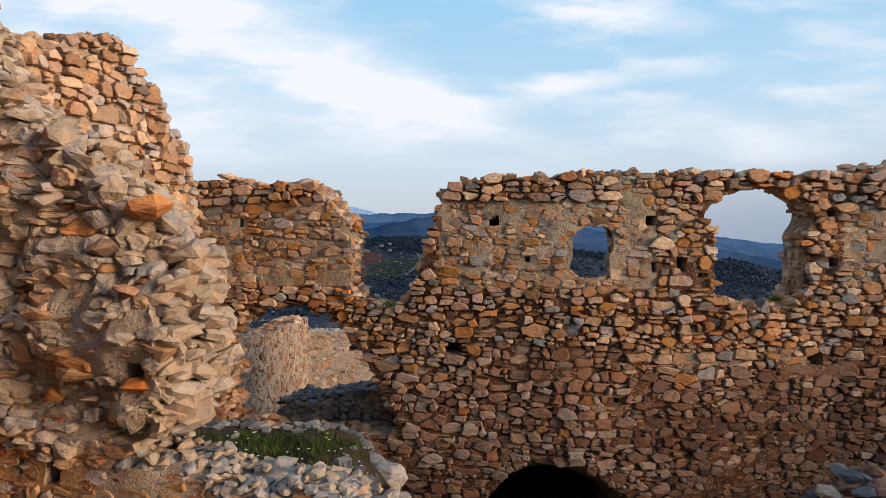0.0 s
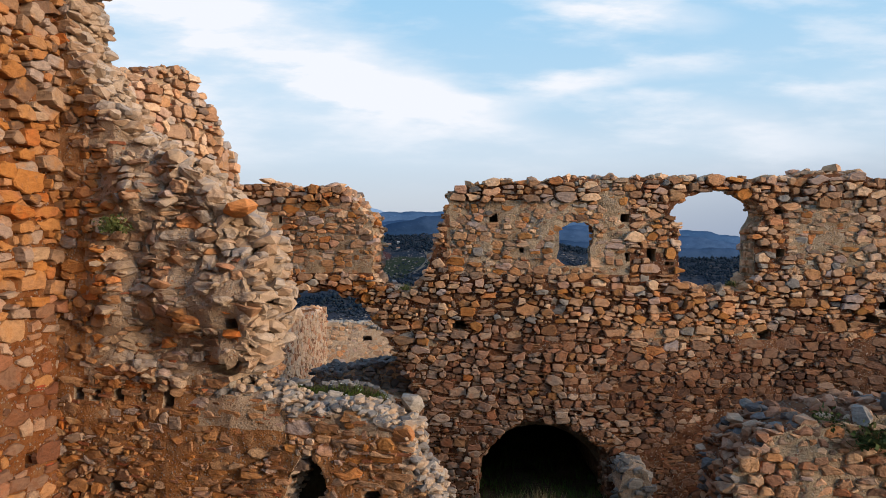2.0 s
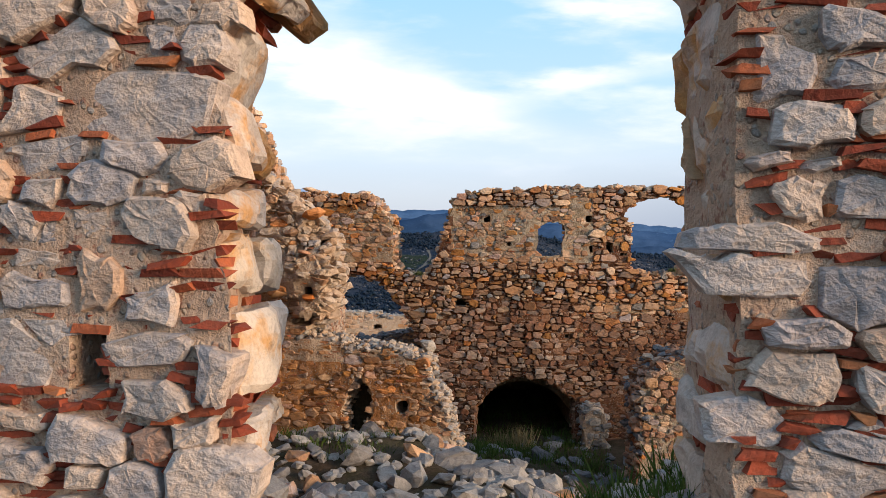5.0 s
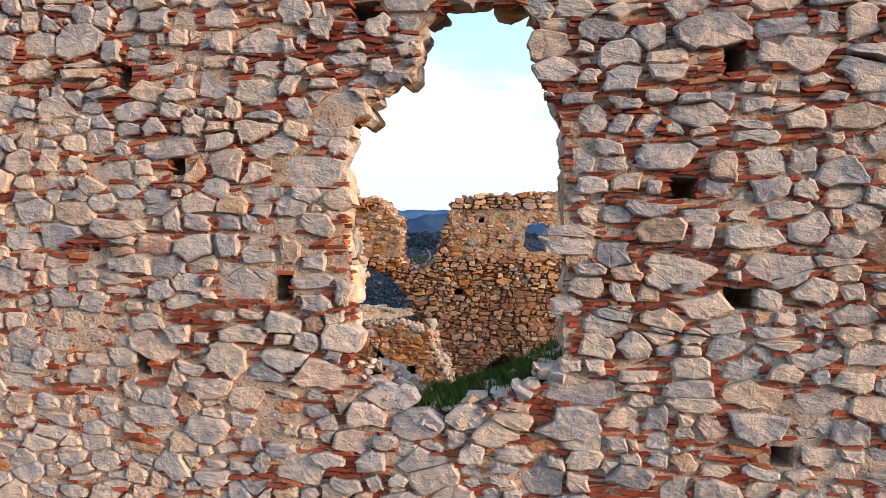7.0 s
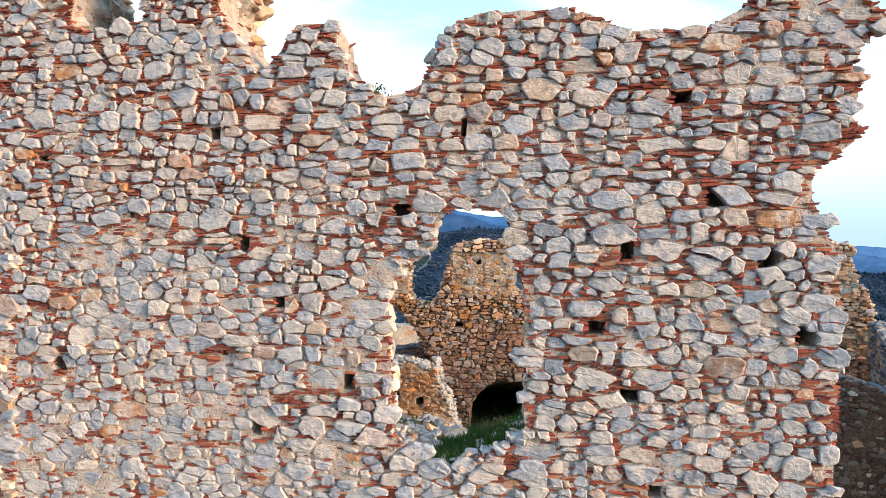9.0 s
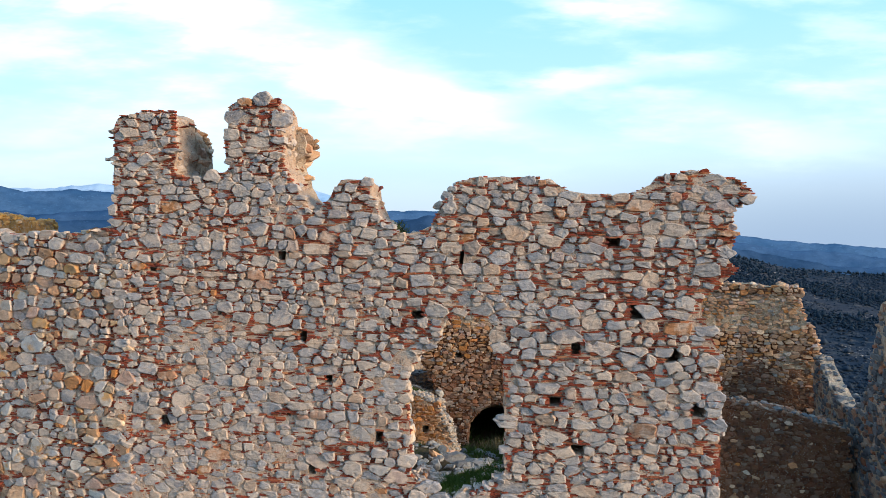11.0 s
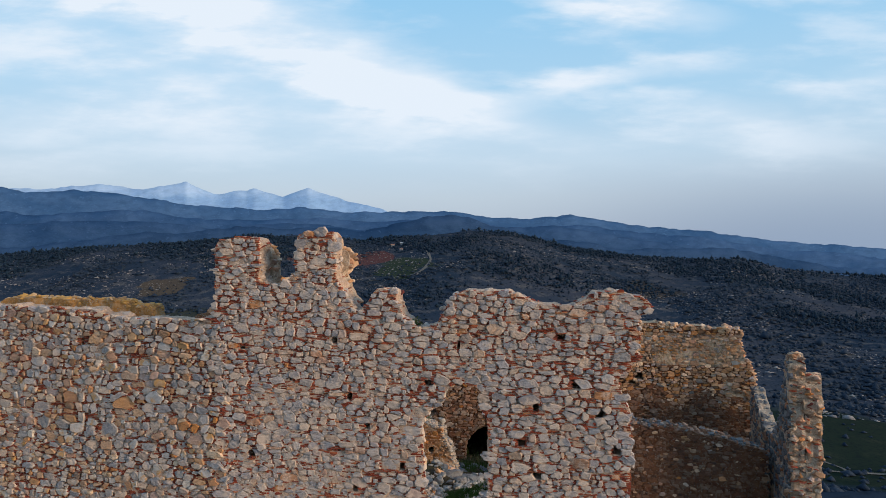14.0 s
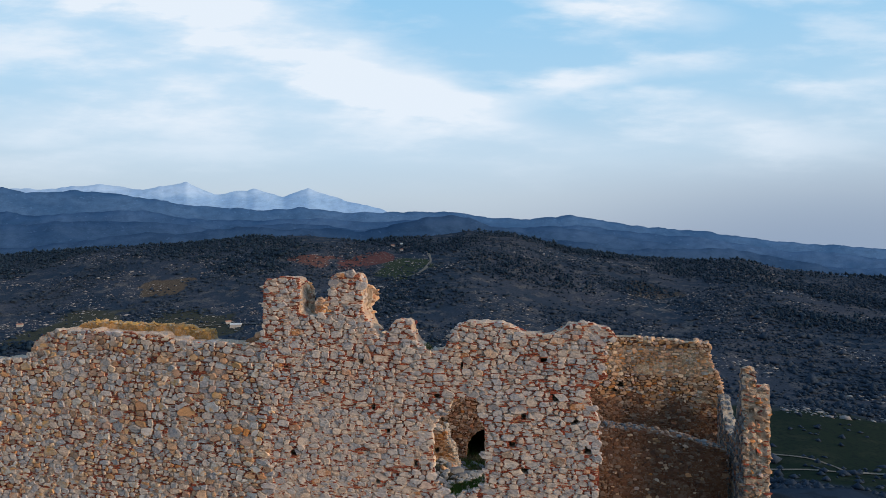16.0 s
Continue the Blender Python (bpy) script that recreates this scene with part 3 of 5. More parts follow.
    def splay(self, amount, right=1.0):
        """Openings widen towards the back by this much; right: the share of it on their far side."""
        def shift(p):
            out = np.zeros((len(p), 2))
            for h in self.holes:
                h = np.array(h)
                (a, b), (c, d) = h.min(0), h.max(0)
                near = (p[:, 0] > a - 0.13) & (p[:, 0] < c + 0.13) & (p[:, 1] > b - 0.13) & (p[:, 1] < d + 0.13)
                q, e = p[near], np.roll(h, -1, 0) - h
                t = np.clip(((q[:, None] - h[None]) * e).sum(-1) / ((e**2).sum(-1) + 1e-9), 0, 1)
                near[near] = np.sqrt(((q[:, None] - h[None] - t[..., None] * e) ** 2).sum(-1)).min(1) < 0.2
                out[near, 0] += amount * np.clip((p[near, 0] - (a + c) / 2) / ((c - a) / 2), -1, right)
                out[near, 1] += amount * np.clip((p[near, 1] - (b + d) / 2) / ((d - b) / 2), -0.3, 1)
            return out
        return shift

    def reveal(self, path, material, tile, course=0.2, width=0.3, splay=0.0, single=True, keep=1.0):
        """Stones on the sides of an opening. path: (u, z) round it with the opening on the right hand."""
        rng = self.rng
        path = np.array(path)
        at = np.r_[0, np.cumsum(np.hypot(*np.diff(path, axis=0).T))]
        todo, bits = [], []
        upright = lambda k: abs(np.interp(k + 0.1, at, path[:, 1]) - np.interp(k - 0.1, at, path[:, 1])) > 0.14
        s = 0.0
        while s < at[-1]:
            h = course * rng.choice([0.5, 0.75, 1.0, 1.2], p=[0.15, 0.3, 0.35, 0.2]) * rng.uniform(0.85, 1.15)
            d = rng.uniform(0.02, 0.06)
            end = self.thick + rng.uniform(-0.1, 0.10)
            while d < end - 0.08:
                w = width * rng.uniform(0.45, 1.5)
                a, b = d, min(d + w, end)
                g = rng.uniform(0.006, 0.02)
                q = np.array([(a + g, s + g), (b - g, s + g), (b - g, s + h - g), (a + g, s + h - g)]) + rng.normal(0, 0.012, (4, 2))
                if single:
                    todo.append((*rough_block(q, rng.uniform(-0.05, 0.0) if not upright(s) else rng.uniform(-0.01, 0.04) if s > 0.6 * at[-1] and keep < 1 else rng.uniform(0.02, 0.085), -0.16, rng), material))
                else:
                    todo.append((*stone_shape(np.insert(q, 1, q[:2].mean(0), 0), 0.02, rng.uniform(0.0, 0.07), rng, 0.05, -0.16), material))
                d += w
            s += h
            if tile is not None and upright(s) and rng.random() < 0.45:        # a course or two of tiles
                for _ in range(rng.integers(1, 3)):
                    d = 0.03
                    while d < self.thick - 0.1:
                        w = rng.uniform(0.08, 0.26)
                        if rng.random() < 0.8:
                            bits.append((*slab_shape((d + w / 2, s + 0.018), w - 0.012, 0.028, rng.uniform(-0.05, 0.012), rng.normal(0, 0.02), rng), tile))
                        d += w
                    s += 0.037
        rest = Pile()
        for name, rows in (("stone", todo), ("tile", bits)):
            for v, f, mt in rows:
                e = 0.12
                u, z = (np.interp(v[:, 2], at, path[:, k]) for k in (0, 1))
                tu, tz = (np.interp(v[:, 2] + e, at, path[:, k]) - np.interp(v[:, 2] - e, at, path[:, k]) for k in (0, 1))
                n = np.hypot(tu, tz) + 1e-9
                mid = (path[:, 0].min() + path[:, 0].max()) / 2
                out = v[:, 1] - splay * np.clip((mid - u) / 0.2 + 0.5, keep, 1) * v[:, 0] / self.thick
                g = self.place(np.c_[u + tz / n * out, -v[:, 0], z - tu / n * out])
                f = [tuple(reversed(k)) for k in f]
                if single:
                    LATE.append((name, g, f, mt, self.ob))
                else:
                    rest.add(g, f)
        if rest.n:
            ob = new("reveal_stone", rest.mesh("reveal_stone", material))
            ob.parent = self.ob
            tagged(ob, kind="stuff")

    def out(self, q):
        """How far the mortar face stands out at (u, z)."""
        q = np.atleast_2d(q)
        return self.bulge(q) if self.bulge is not None else np.zeros(len(q))

    def face(self, course, width, gap, proud, material, tile=None, tile_rate=0.0, parts=None, limit=300, skip=None, label="stone",
             tile_limit=0, low=-9.0, spread=0.42, ends=None, chips=0.35, fill=None, squash=0.64, tilt=0.09):
        """Stones over the face, with broken tiles in the joints. gap, proud, material and skip may depend on (u, z).
        parts: (u, z) round which stones are objects of their own."""
        rng = self.rng
        o = np.array(self.outline)
        box = [o.min(0) - 0.1, o.max(0) + 0.1]
        box[0][1] = max(box[0][1], low)
        if ends is not None:
            box[0][0], box[1][0] = ends
        seeds, half = pack(box, course, width, spread, rng, self.seed)
        voids = np.array([(u, z) for u, z, *_ in self.puts]).reshape(-1, 2)
        if len(voids):
            far = np.sqrt(((seeds[:, None] - voids[None]) ** 2).sum(-1)).min(1)
            ok = far > 0.13
            seeds, half = np.concatenate([seeds[ok], voids]), np.concatenate([half[ok], np.full((len(voids), 2), 0.09)])
        real = len(seeds) - len(voids)
        good = self.solid(seeds)
        good[real:] = False
        polys = cells(seeds, half, good, squash, rng)
        todo = []
        for i in np.nonzero(good)[0]:
            if polys[i] is None:
                continue
            c = polys[i].mean(0)
            if skip is not None and rng.random() < skip(c):
                continue
            lo, hi = proud(c) if callable(proud) else proud
            g = (gap(c) if callable(gap) else gap) * rng.choice([0.15, 0.4, 0.8, 1.3])
            todo.append((c, *stone_shape(polys[i], g, rng.uniform(lo, hi), rng, tilt), material(c) if callable(material) else material))
        bits, small_bits = [], []
        if fill is not None:
            bits = self.stacks(todo, tile, fill, low)
        elif tile is not None:
            a = [(e0, e1) for i in np.nonzero(good)[0] if polys[i] is not None for e0, e1 in zip(polys[i], np.roll(polys[i], -1, 0))]
            ok = self.solid(np.array([(p + q) / 2 for p, q in a]))
            for (p, q), fine in zip(a, ok):
                e = q - p
                ln = math.hypot(*e)
                flat = abs(e[0]) > abs(e[1])
                m = (p + q) / 2
                rate = tile_rate(m) if callable(tile_rate) else tile_rate
                steep = abs(e[1]) / (abs(e[0]) + 1e-6)
                if not fine or ln < 0.06 or rng.random() > rate * (1.0 if steep < 0.6 else 0.25 if steep < 1.6 else 0.5):
                    continue
                if rng.random() < chips:
                    cs = rng.uniform(0.05, 0.11)
                    q = m + cs * np.array([(-0.7, -0.4), (0.1, -0.5), (0.8, -0.3), (0.7, 0.35), (-0.1, 0.45), (-0.8, 0.3)]) + rng.normal(0, 0.012, (6, 2))
                    small_bits.append((m, *stone_shape(q, 0.004, rng.uniform(0.0, 0.03), rng), material(m) if callable(material) else material))
                    continue
                if flat:
                    k = rng.choice([1, 2, 3], p=[0.35, 0.45, 0.2])
                    for j in range(k):
                        bits.append((m, *slab_shape(m + (rng.normal(0, 0.025), (j - (k - 1) / 2) * 0.033), min(ln * 1.1, 0.22) * rng.uniform(0.35, 0.95), rng.uniform(0.018, 0.030), rng.uniform(-0.012, 0.022), math.atan(e[1] / e[0]) * 0.3 + rng.normal(0, 0.04), rng), tile))
                else:
                    k = max(2, int(ln / 0.036))
                    for j in range(k):
                        bits.append((m, *slab_shape(p + e * (j + 0.5) / k + (rng.normal(0, 0.008), 0), rng.uniform(0.04, 0.09), rng.uniform(0.018, 0.028), rng.uniform(-0.012, 0.02), rng.normal(0, 0.1), rng), tile))
        self.lay(todo, parts, limit, label)
        self.lay(small_bits, None, 0, "chip")
        if bits:
            self.lay(bits, parts, tile_limit, "tile")

    def stacks(self, todo, tile, fill, low):
        """Broken tiles stacked flat in whatever gaps the stones leave, as often as fill(u, z) says."""
        rng = self.rng
        e = 0.016
        o = np.array(self.outline)
        (u0, z0), (u1, z1) = o.min(0), o.max(0)
        z0 = max(z0, low)
        gu, gz = u0 + e * np.arange(int((u1 - u0) / e) + 1), z0 + e * np.arange(int((z1 - z0) / e) + 1)
        full = np.zeros((len(gu), len(gz)), bool)
        for c, v, f, mt in todo:
            n = len(v) // 4
            ring = v[n:2 * n][:, [0, 2]]
            (a, b), (c1, d) = ring.min(0), ring.max(0)
            i0, i1, k0, k1 = (int(x) for x in ((a - u0) / e, (c1 - u0) / e + 2, (b - z0) / e, (d - z0) / e + 2))
            i0, k0 = max(i0, 0), max(k0, 0)
            q = np.stack(np.meshgrid(gu[i0:i1], gz[k0:k1], indexing="ij"), -1)
            if q.size:
                full[i0:i1, k0:k1] |= inside(ring, q.reshape(-1, 2)).reshape(q.shape[:2])
        bits, z = [], z0
        while z < z1:
            wave = z + 0.05 * value_noise(np.c_[gu * 0.5, np.full(len(gu), z * 0.6)], 91)
            k = np.clip(((wave - z0) / e).astype(int), 0, len(gz) - 1)
            free = ~full[np.arange(len(gu)), k] & self.solid(np.c_[gu, wave])
            i = 0
            while i < len(gu):
                if not free[i]:
                    i += 1
                    continue
                j = i
                most = int(rng.uniform(0.05, 0.17) / e)
                while j < len(gu) and free[j] and j - i < most:
                    j += 1
                c = np.array([gu[i] + (j - i) * e / 2, wave[i]])
                ln = (j - i) * e
                if ln > 0.03 and rng.random() < fill(c):
                    bits.append((c, *slab_shape(c + (0, rng.normal(0, 0.004)), ln + 0.012, rng.uniform(0.02, 0.030), rng.uniform(-0.012, 0.034), rng.normal(0, 0.09), rng), tile))
                i = j + 1
            z += rng.uniform(0.031, 0.040)
        return bits

    def lay(self, todo, parts, limit, name):
        if not todo:
            return
        counts = np.cumsum([0] + [len(t[1]) for t in todo])
        v = np.concatenate([t[1] for t in todo])
        v[:, 1] += self.out(v[:, [0, 2]])
        v = self.place(v)
        near = set()
        if parts is not None:
            c = np.array([t[0] for t in todo])
            near = set(np.argsort(np.hypot(*(c - parts).T))[:limit].tolist())
        piles = {}
        for i, (c, _, f, mt) in enumerate(todo):
            w = v[counts[i]:counts[i + 1]]
            if i in near:
                LATE.append((name, w, f, mt, self.ob))
            else:
                piles.setdefault(mt.name, (Pile(), mt))[0].add(w, f)
        for pile, mt in piles.values():
            ob = new(name + "_bed", pile.mesh(name + "_bed", mt))
            ob.parent = self.ob
            tagged(ob, kind="stuff")

    def coping(self, size, material, every=0.24, where=None, proud=0.0, low=-9.0, name="edge_stone", tile=None):
        """Stones along the broken edges: tops, ends and the reveals of openings."""
        rng = self.rng
        rest, reds = Pile(), Pile()
        carry = 0.0
        for a, b in self.rim_points:
            m = (a + b) / 2
            if m[1] < low or (where is not None and not where(m)) or any(abs(m[0] - p[0]) < p[2] / 2 + 0.08 and abs(m[1] - p[1]) < p[3] / 2 + 0.08 for p in self.puts):
                continue
            carry += np.hypot(*(b - a))
            if carry < every * rng.uniform(0.75, 1.3):
                continue
            carry = 0
            t = b - a
            nrm = np.array([t[1], -t[0]]) / (np.hypot(*t) + 1e-9)
            rows = max(1, int(self.thick / (size * 0.8)))
            for r in range(rows):
                w = -self.thick * (r + 0.5 + rng.normal(0, 0.12)) / rows
                sz = size * rng.uniform(0.6, 1.35)
                c = m + nrm * (proud - sz * 0.16) + rng.normal(0, 0.03, 2)
                if r == 0:
                    w += self.out(m)[0]
                if tile is not None and rng.random() < 0.4:
                    v, f = rock_shape(np.zeros(3), np.array([sz * 1.2, sz * 0.9, 0.035]), rng)
                    tgt = reds
                else:
                    v, f = rock_shape(np.zeros(3), sz * np.array([1.25, 0.95, 0.62]) * rng.uniform(0.75, 1.25, 3), rng)
                    tgt = rest
                k = self.place(np.array([[c[0], w, c[1]]]))[0]
                tgt.add(v + k, f)
        for pile, mt, nm in ((rest, material, name), (reds, tile, "edge_tile")):
            if pile.n:
                ob = new(nm, pile.mesh(nm, mt))
                ob.parent = self.ob
                tagged(ob, kind="stuff")


LATE = []

# ---------------------------------------------------------------- ground and distance
CAM_Z = 9.0
R1_X = np.array([-784, -594, -484, -354, -244, -144, -84, -24, 46, 116, 216, 316, 416, 516, 616, 784]) / 1099
R1_Z = (429 - np.array([455, 437, 432, 419, 418, 428, 420, 415, 408, 415, 435, 450, 462, 458, 476, 492])) / 1099
R2_X = np.array([-784, -744, -654, -564, -454, -334, -244, -164, -44, 36, 86, 156, 226, 276, 336, 406, 476, 596, 666, 784]) / 1099
R2_Z = (429 - np.array([330, 341, 336, 345, 363, 371, 367, 376, 374, 377, 385, 388, 380, 388, 400, 404, 411, 428, 432, 440])) / 1099
R3_X = np.array([-784, -754, -714, -604, -544, -454, -404, -334, -284, -239, -184, -104, 60]) / 1099
R3_Z = (429 - np.array([338, 332, 335, 326, 336, 321, 346, 333, 349, 334, 352, 372, 460])) / 1099


def court(x, y):
    """Ground inside the walls."""
    z = np.interp(y, [0, 0.7, 3, 5.5, 7.6, 9, 12.5, 16], [1.8, 1.85, 1.35, 0.65, 0.15, -0.3, -1.25, -1.4])
    z = z - np.clip((x - 0.3) / 2.2, 0, 1) * np.interp(y, [0, 3, 7.5, 9, 12], [0.6, 0.9, 0.7, 0.4, 0.0])
    z = z + 0.42 * np.clip((y - 5.2) / 1.6, 0, 1) * np.clip((0.2 - x) / 0.8, 0, 1) * (y < 8.3)
    z = z - 2.2 * np.clip((x - 3.4) / 0.8, 0, 1) * (y < 8.6)
    soft = lambda d, w: 1 / (1 + np.exp(np.clip(-d / w, -40, 40)))
    terrace = soft(-0.7 - x, 0.18) * soft(y - (9.25 - (x + 4.75) * 0.2022), 0.07) * soft(12.4 - y, 0.3)
    z = z + terrace * (1.40 - z)
    return z + 0.07 * fractal(np.c_[x, y] * 1.3, 3, 11)


def ground_height(x, y):
    x, y = np.asarray(x, float), np.asarray(y, float)
    r = np.hypot(x, y - 7) + 1e-6
    front = np.where(y > 5, np.maximum(y, 1.0), 1.0)
    tan = np.clip(np.where(y > 5, x / front, np.sign(x) * 0.72), -0.72, 0.72)
    crest = CAM_Z + np.interp(tan, R1_X, R1_Z) * 1200
    rr = np.where(y > 5, np.clip(y, r * 0.75, r), r)
    base = np.interp(rr, [0, 22, 60, 160, 300, 520], [-3.0, -6.0, -34, -78, -107, -112])
    up = np.clip((rr - 520) / 680, 0, 1)
    slope = -112 + (crest + 112) * (0.55 * up + 0.45 * up * up * (3 - 2 * up))
    far = np.interp(rr, [1200, 1500, 2100, 4800], [0, -70, -120, -170])
    z = np.where(rr < 520, base, np.where(rr < 1200, slope, crest + far - np.clip((rr - 1200) / 900, 0, 1) * (crest - CAM_Z)))
    amp = np.interp(rr, [20, 80, 400, 1200, 4000], [0.1, 1.2, 5, 6, 12])
    z = z + amp * fractal(np.c_[x, y] / np.interp(rr, [0, 100, 400, 1500], [6, 30, 110, 170])[:, None], 3, 3) * np.where((rr > 1000) & (rr < 1400), 0.5, 1)
    edge = np.maximum.reduce([-5.6 - x, x - 11.9, 0.35 - (x - 1.5) * 0.173 - y, np.where(np.abs(x - 1.6) < 1.95, y - 19.6, y - 14.0)])
    k = 1 / (1 + np.exp(np.clip(edge / 0.06, -40, 40)))
    return z * (1 - k) + court(x, y) * k


def ground_build(nt, pos):
    n1 = noise_node(nt, 0.006, 6, 0.6, vec=pos)
    n2 = noise_node(nt, 0.05, 7, 0.7, vec=pos)
    n3 = noise_node(nt, 2.5, 6, 0.65, vec=pos)
    n4 = noise_node(nt, 22, 5, 0.65, vec=pos)
    # far ground carries a blue haze tint; earth near the castle does not
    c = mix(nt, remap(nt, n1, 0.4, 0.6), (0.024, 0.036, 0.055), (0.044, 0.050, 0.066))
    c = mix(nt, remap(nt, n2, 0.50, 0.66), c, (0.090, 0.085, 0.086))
    for x, y, r, colour in ((225, 325, 95, (0.013, 0.021, 0.008)), (-385, 850, 30, (0.10, 0.07, 0.045)), (-200, 985, 34, (0.13, 0.055, 0.04)), (-120, 1010, 45, (0.13, 0.05, 0.04)),
                            (-60, 930, 50, (0.04, 0.05, 0.025)), (-430, 700, 60, (0.055, 0.052, 0.032)), (-300, 690, 55, (0.045, 0.045, 0.03)), (300, 900, 40, (0.06, 0.048, 0.038))):
        d = nt.nodes.new("ShaderNodeVectorMath")
        d.operation = "DISTANCE"
        flat = nt.nodes.new("ShaderNodeVectorMath")
        flat.operation = "MULTIPLY"
        link(nt, warped(nt, pos, 0.018, 110), flat.inputs[0])
        flat.inputs[1].default_value = (1, 0.8, 0)
        link(nt, flat.outputs[0], d.inputs[0])
        d.inputs[1].default_value = (x + 55, (y + 55) * 0.8, 0)
        c = mix(nt, remap(nt, d.outputs["Value"], r * 0.85, r, 0.8, 0.0), c, colour)
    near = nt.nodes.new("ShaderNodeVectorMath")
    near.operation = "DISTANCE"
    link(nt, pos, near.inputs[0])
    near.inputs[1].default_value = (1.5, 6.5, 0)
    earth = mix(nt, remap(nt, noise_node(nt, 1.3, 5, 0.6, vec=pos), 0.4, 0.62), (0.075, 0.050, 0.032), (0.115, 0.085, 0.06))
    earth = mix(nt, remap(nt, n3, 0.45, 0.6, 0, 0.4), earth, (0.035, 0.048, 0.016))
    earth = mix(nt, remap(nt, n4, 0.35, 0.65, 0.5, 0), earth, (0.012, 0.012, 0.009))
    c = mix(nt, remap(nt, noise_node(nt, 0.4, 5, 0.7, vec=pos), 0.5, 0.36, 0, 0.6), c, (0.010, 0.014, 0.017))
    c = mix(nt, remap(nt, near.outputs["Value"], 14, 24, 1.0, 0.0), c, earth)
    return c, (n4, 0.7, 0.05)


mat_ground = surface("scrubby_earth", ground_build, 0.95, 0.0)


def build_ground():
    rings = list(np.arange(0.3, 17, 0.3))
    while rings[-1] < 4700:
        rings.append(rings[-1] * (1.05 if rings[-1] > 300 else 1.07))
    rings = np.array(rings)
    az = np.radians(np.r_[np.arange(-46, 46, 0.4), np.arange(46, 314, 3.0)])
    a, r = np.meshgrid(az, rings)
    x, y = (r * np.sin(a)).ravel(), 7 + (r * np.cos(a)).ravel()
    v = np.c_[x, y, ground_height(x, y)]
    n, m = len(rings), len(az)
    v = np.concatenate([v, [[0, 7, ground_height([0.0], [7.0])[0]]]])
    i, j = np.meshgrid(np.arange(n - 1), np.arange(m), indexing="ij")
    j2 = (j + 1) % m
    f = np.stack([i * m + j, i * m + j2, (i + 1) * m + j2, (i + 1) * m + j], -1).reshape(-1, 4)[:, ::-1].tolist()
    f += [(n * m, (k + 1) % m, k) for k in range(m)]
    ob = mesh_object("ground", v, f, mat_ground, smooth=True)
    return tagged(ob, "scrub-covered hills and rubble-strewn castle ground", "ground", kind="structure")


ground = build_ground()


# distance haze is mixed into the hill colours; emission adds its brightness
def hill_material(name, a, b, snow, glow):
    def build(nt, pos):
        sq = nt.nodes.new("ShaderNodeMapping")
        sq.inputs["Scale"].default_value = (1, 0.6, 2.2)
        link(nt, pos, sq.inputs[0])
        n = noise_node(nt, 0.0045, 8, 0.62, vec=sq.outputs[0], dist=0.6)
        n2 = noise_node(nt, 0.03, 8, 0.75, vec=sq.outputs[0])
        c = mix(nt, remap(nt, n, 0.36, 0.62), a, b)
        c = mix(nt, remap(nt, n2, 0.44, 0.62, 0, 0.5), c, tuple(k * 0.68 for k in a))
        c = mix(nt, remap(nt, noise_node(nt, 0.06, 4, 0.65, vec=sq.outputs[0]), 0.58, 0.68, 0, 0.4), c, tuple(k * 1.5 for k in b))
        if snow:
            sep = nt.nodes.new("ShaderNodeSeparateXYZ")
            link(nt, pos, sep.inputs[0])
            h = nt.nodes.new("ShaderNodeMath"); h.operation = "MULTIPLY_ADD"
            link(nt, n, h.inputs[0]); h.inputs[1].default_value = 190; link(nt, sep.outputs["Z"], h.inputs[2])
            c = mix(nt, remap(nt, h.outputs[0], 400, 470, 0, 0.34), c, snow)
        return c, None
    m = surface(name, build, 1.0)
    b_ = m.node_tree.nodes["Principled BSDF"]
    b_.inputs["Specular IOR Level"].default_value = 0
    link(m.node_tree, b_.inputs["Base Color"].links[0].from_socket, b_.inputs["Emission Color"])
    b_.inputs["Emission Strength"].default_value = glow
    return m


def ridge(name, label, depth, fall, xs, zs, material, wobble, swell, seed):
    """A far range of hills: a crest with a near slope and a far slope."""
    tx = np.linspace(-0.80, 0.80, 480)
    crest = CAM_Z + np.interp(tx, xs, zs, left=zs[0], right=zs[-1]) * depth
    crest = crest + wobble * fractal(np.c_[tx * 60, tx * 0], 4, seed)
    rows = []
    steps = 26
    for k in range(steps + 3):
        s = min(k / steps, 1.0)
        dd = depth - fall * (1 - s) + (fall * 0.3 * (k - steps) if k > steps else 0) + 0 * tx
        rise = 0.5 * s + 0.5 * s ** 3 if k <= steps else 1 - 0.4 * (k - steps)
        z = -190 + (crest + 190) * rise
        fold = 1 - 2 * np.abs(fractal(np.c_[tx * 9 + dd / 900, dd / 300], 4, seed + 1))
        z = z + swell * fold * math.sin(math.pi * min(s, 1.0)) ** 0.7
        rows.append(np.c_[tx * dd, dd, z])
    m = len(tx)
    f = [(i * m + j, i * m + j + 1, (i + 1) * m + j + 1, (i + 1) * m + j) for i in range(len(rows) - 1) for j in range(m - 1)]
    ob = mesh_object(name, np.concatenate(rows), f, material, smooth=True)
    return tagged(ob, label, "hills", kind="structure")


def mingled(share, depth, wave, seed):
    """A crest part of the way from the near hill's up to the far hills', with swells of its own."""
    tx = np.linspace(-0.76, 0.76, 90)
    z = np.interp(tx, R1_X, R1_Z) * (1 - share) + np.interp(tx, R2_X, R2_Z) * share
    return tx, z + wave * fractal(np.c_[tx * 4.2, np.full(90, depth / 77.0)], 3, seed)


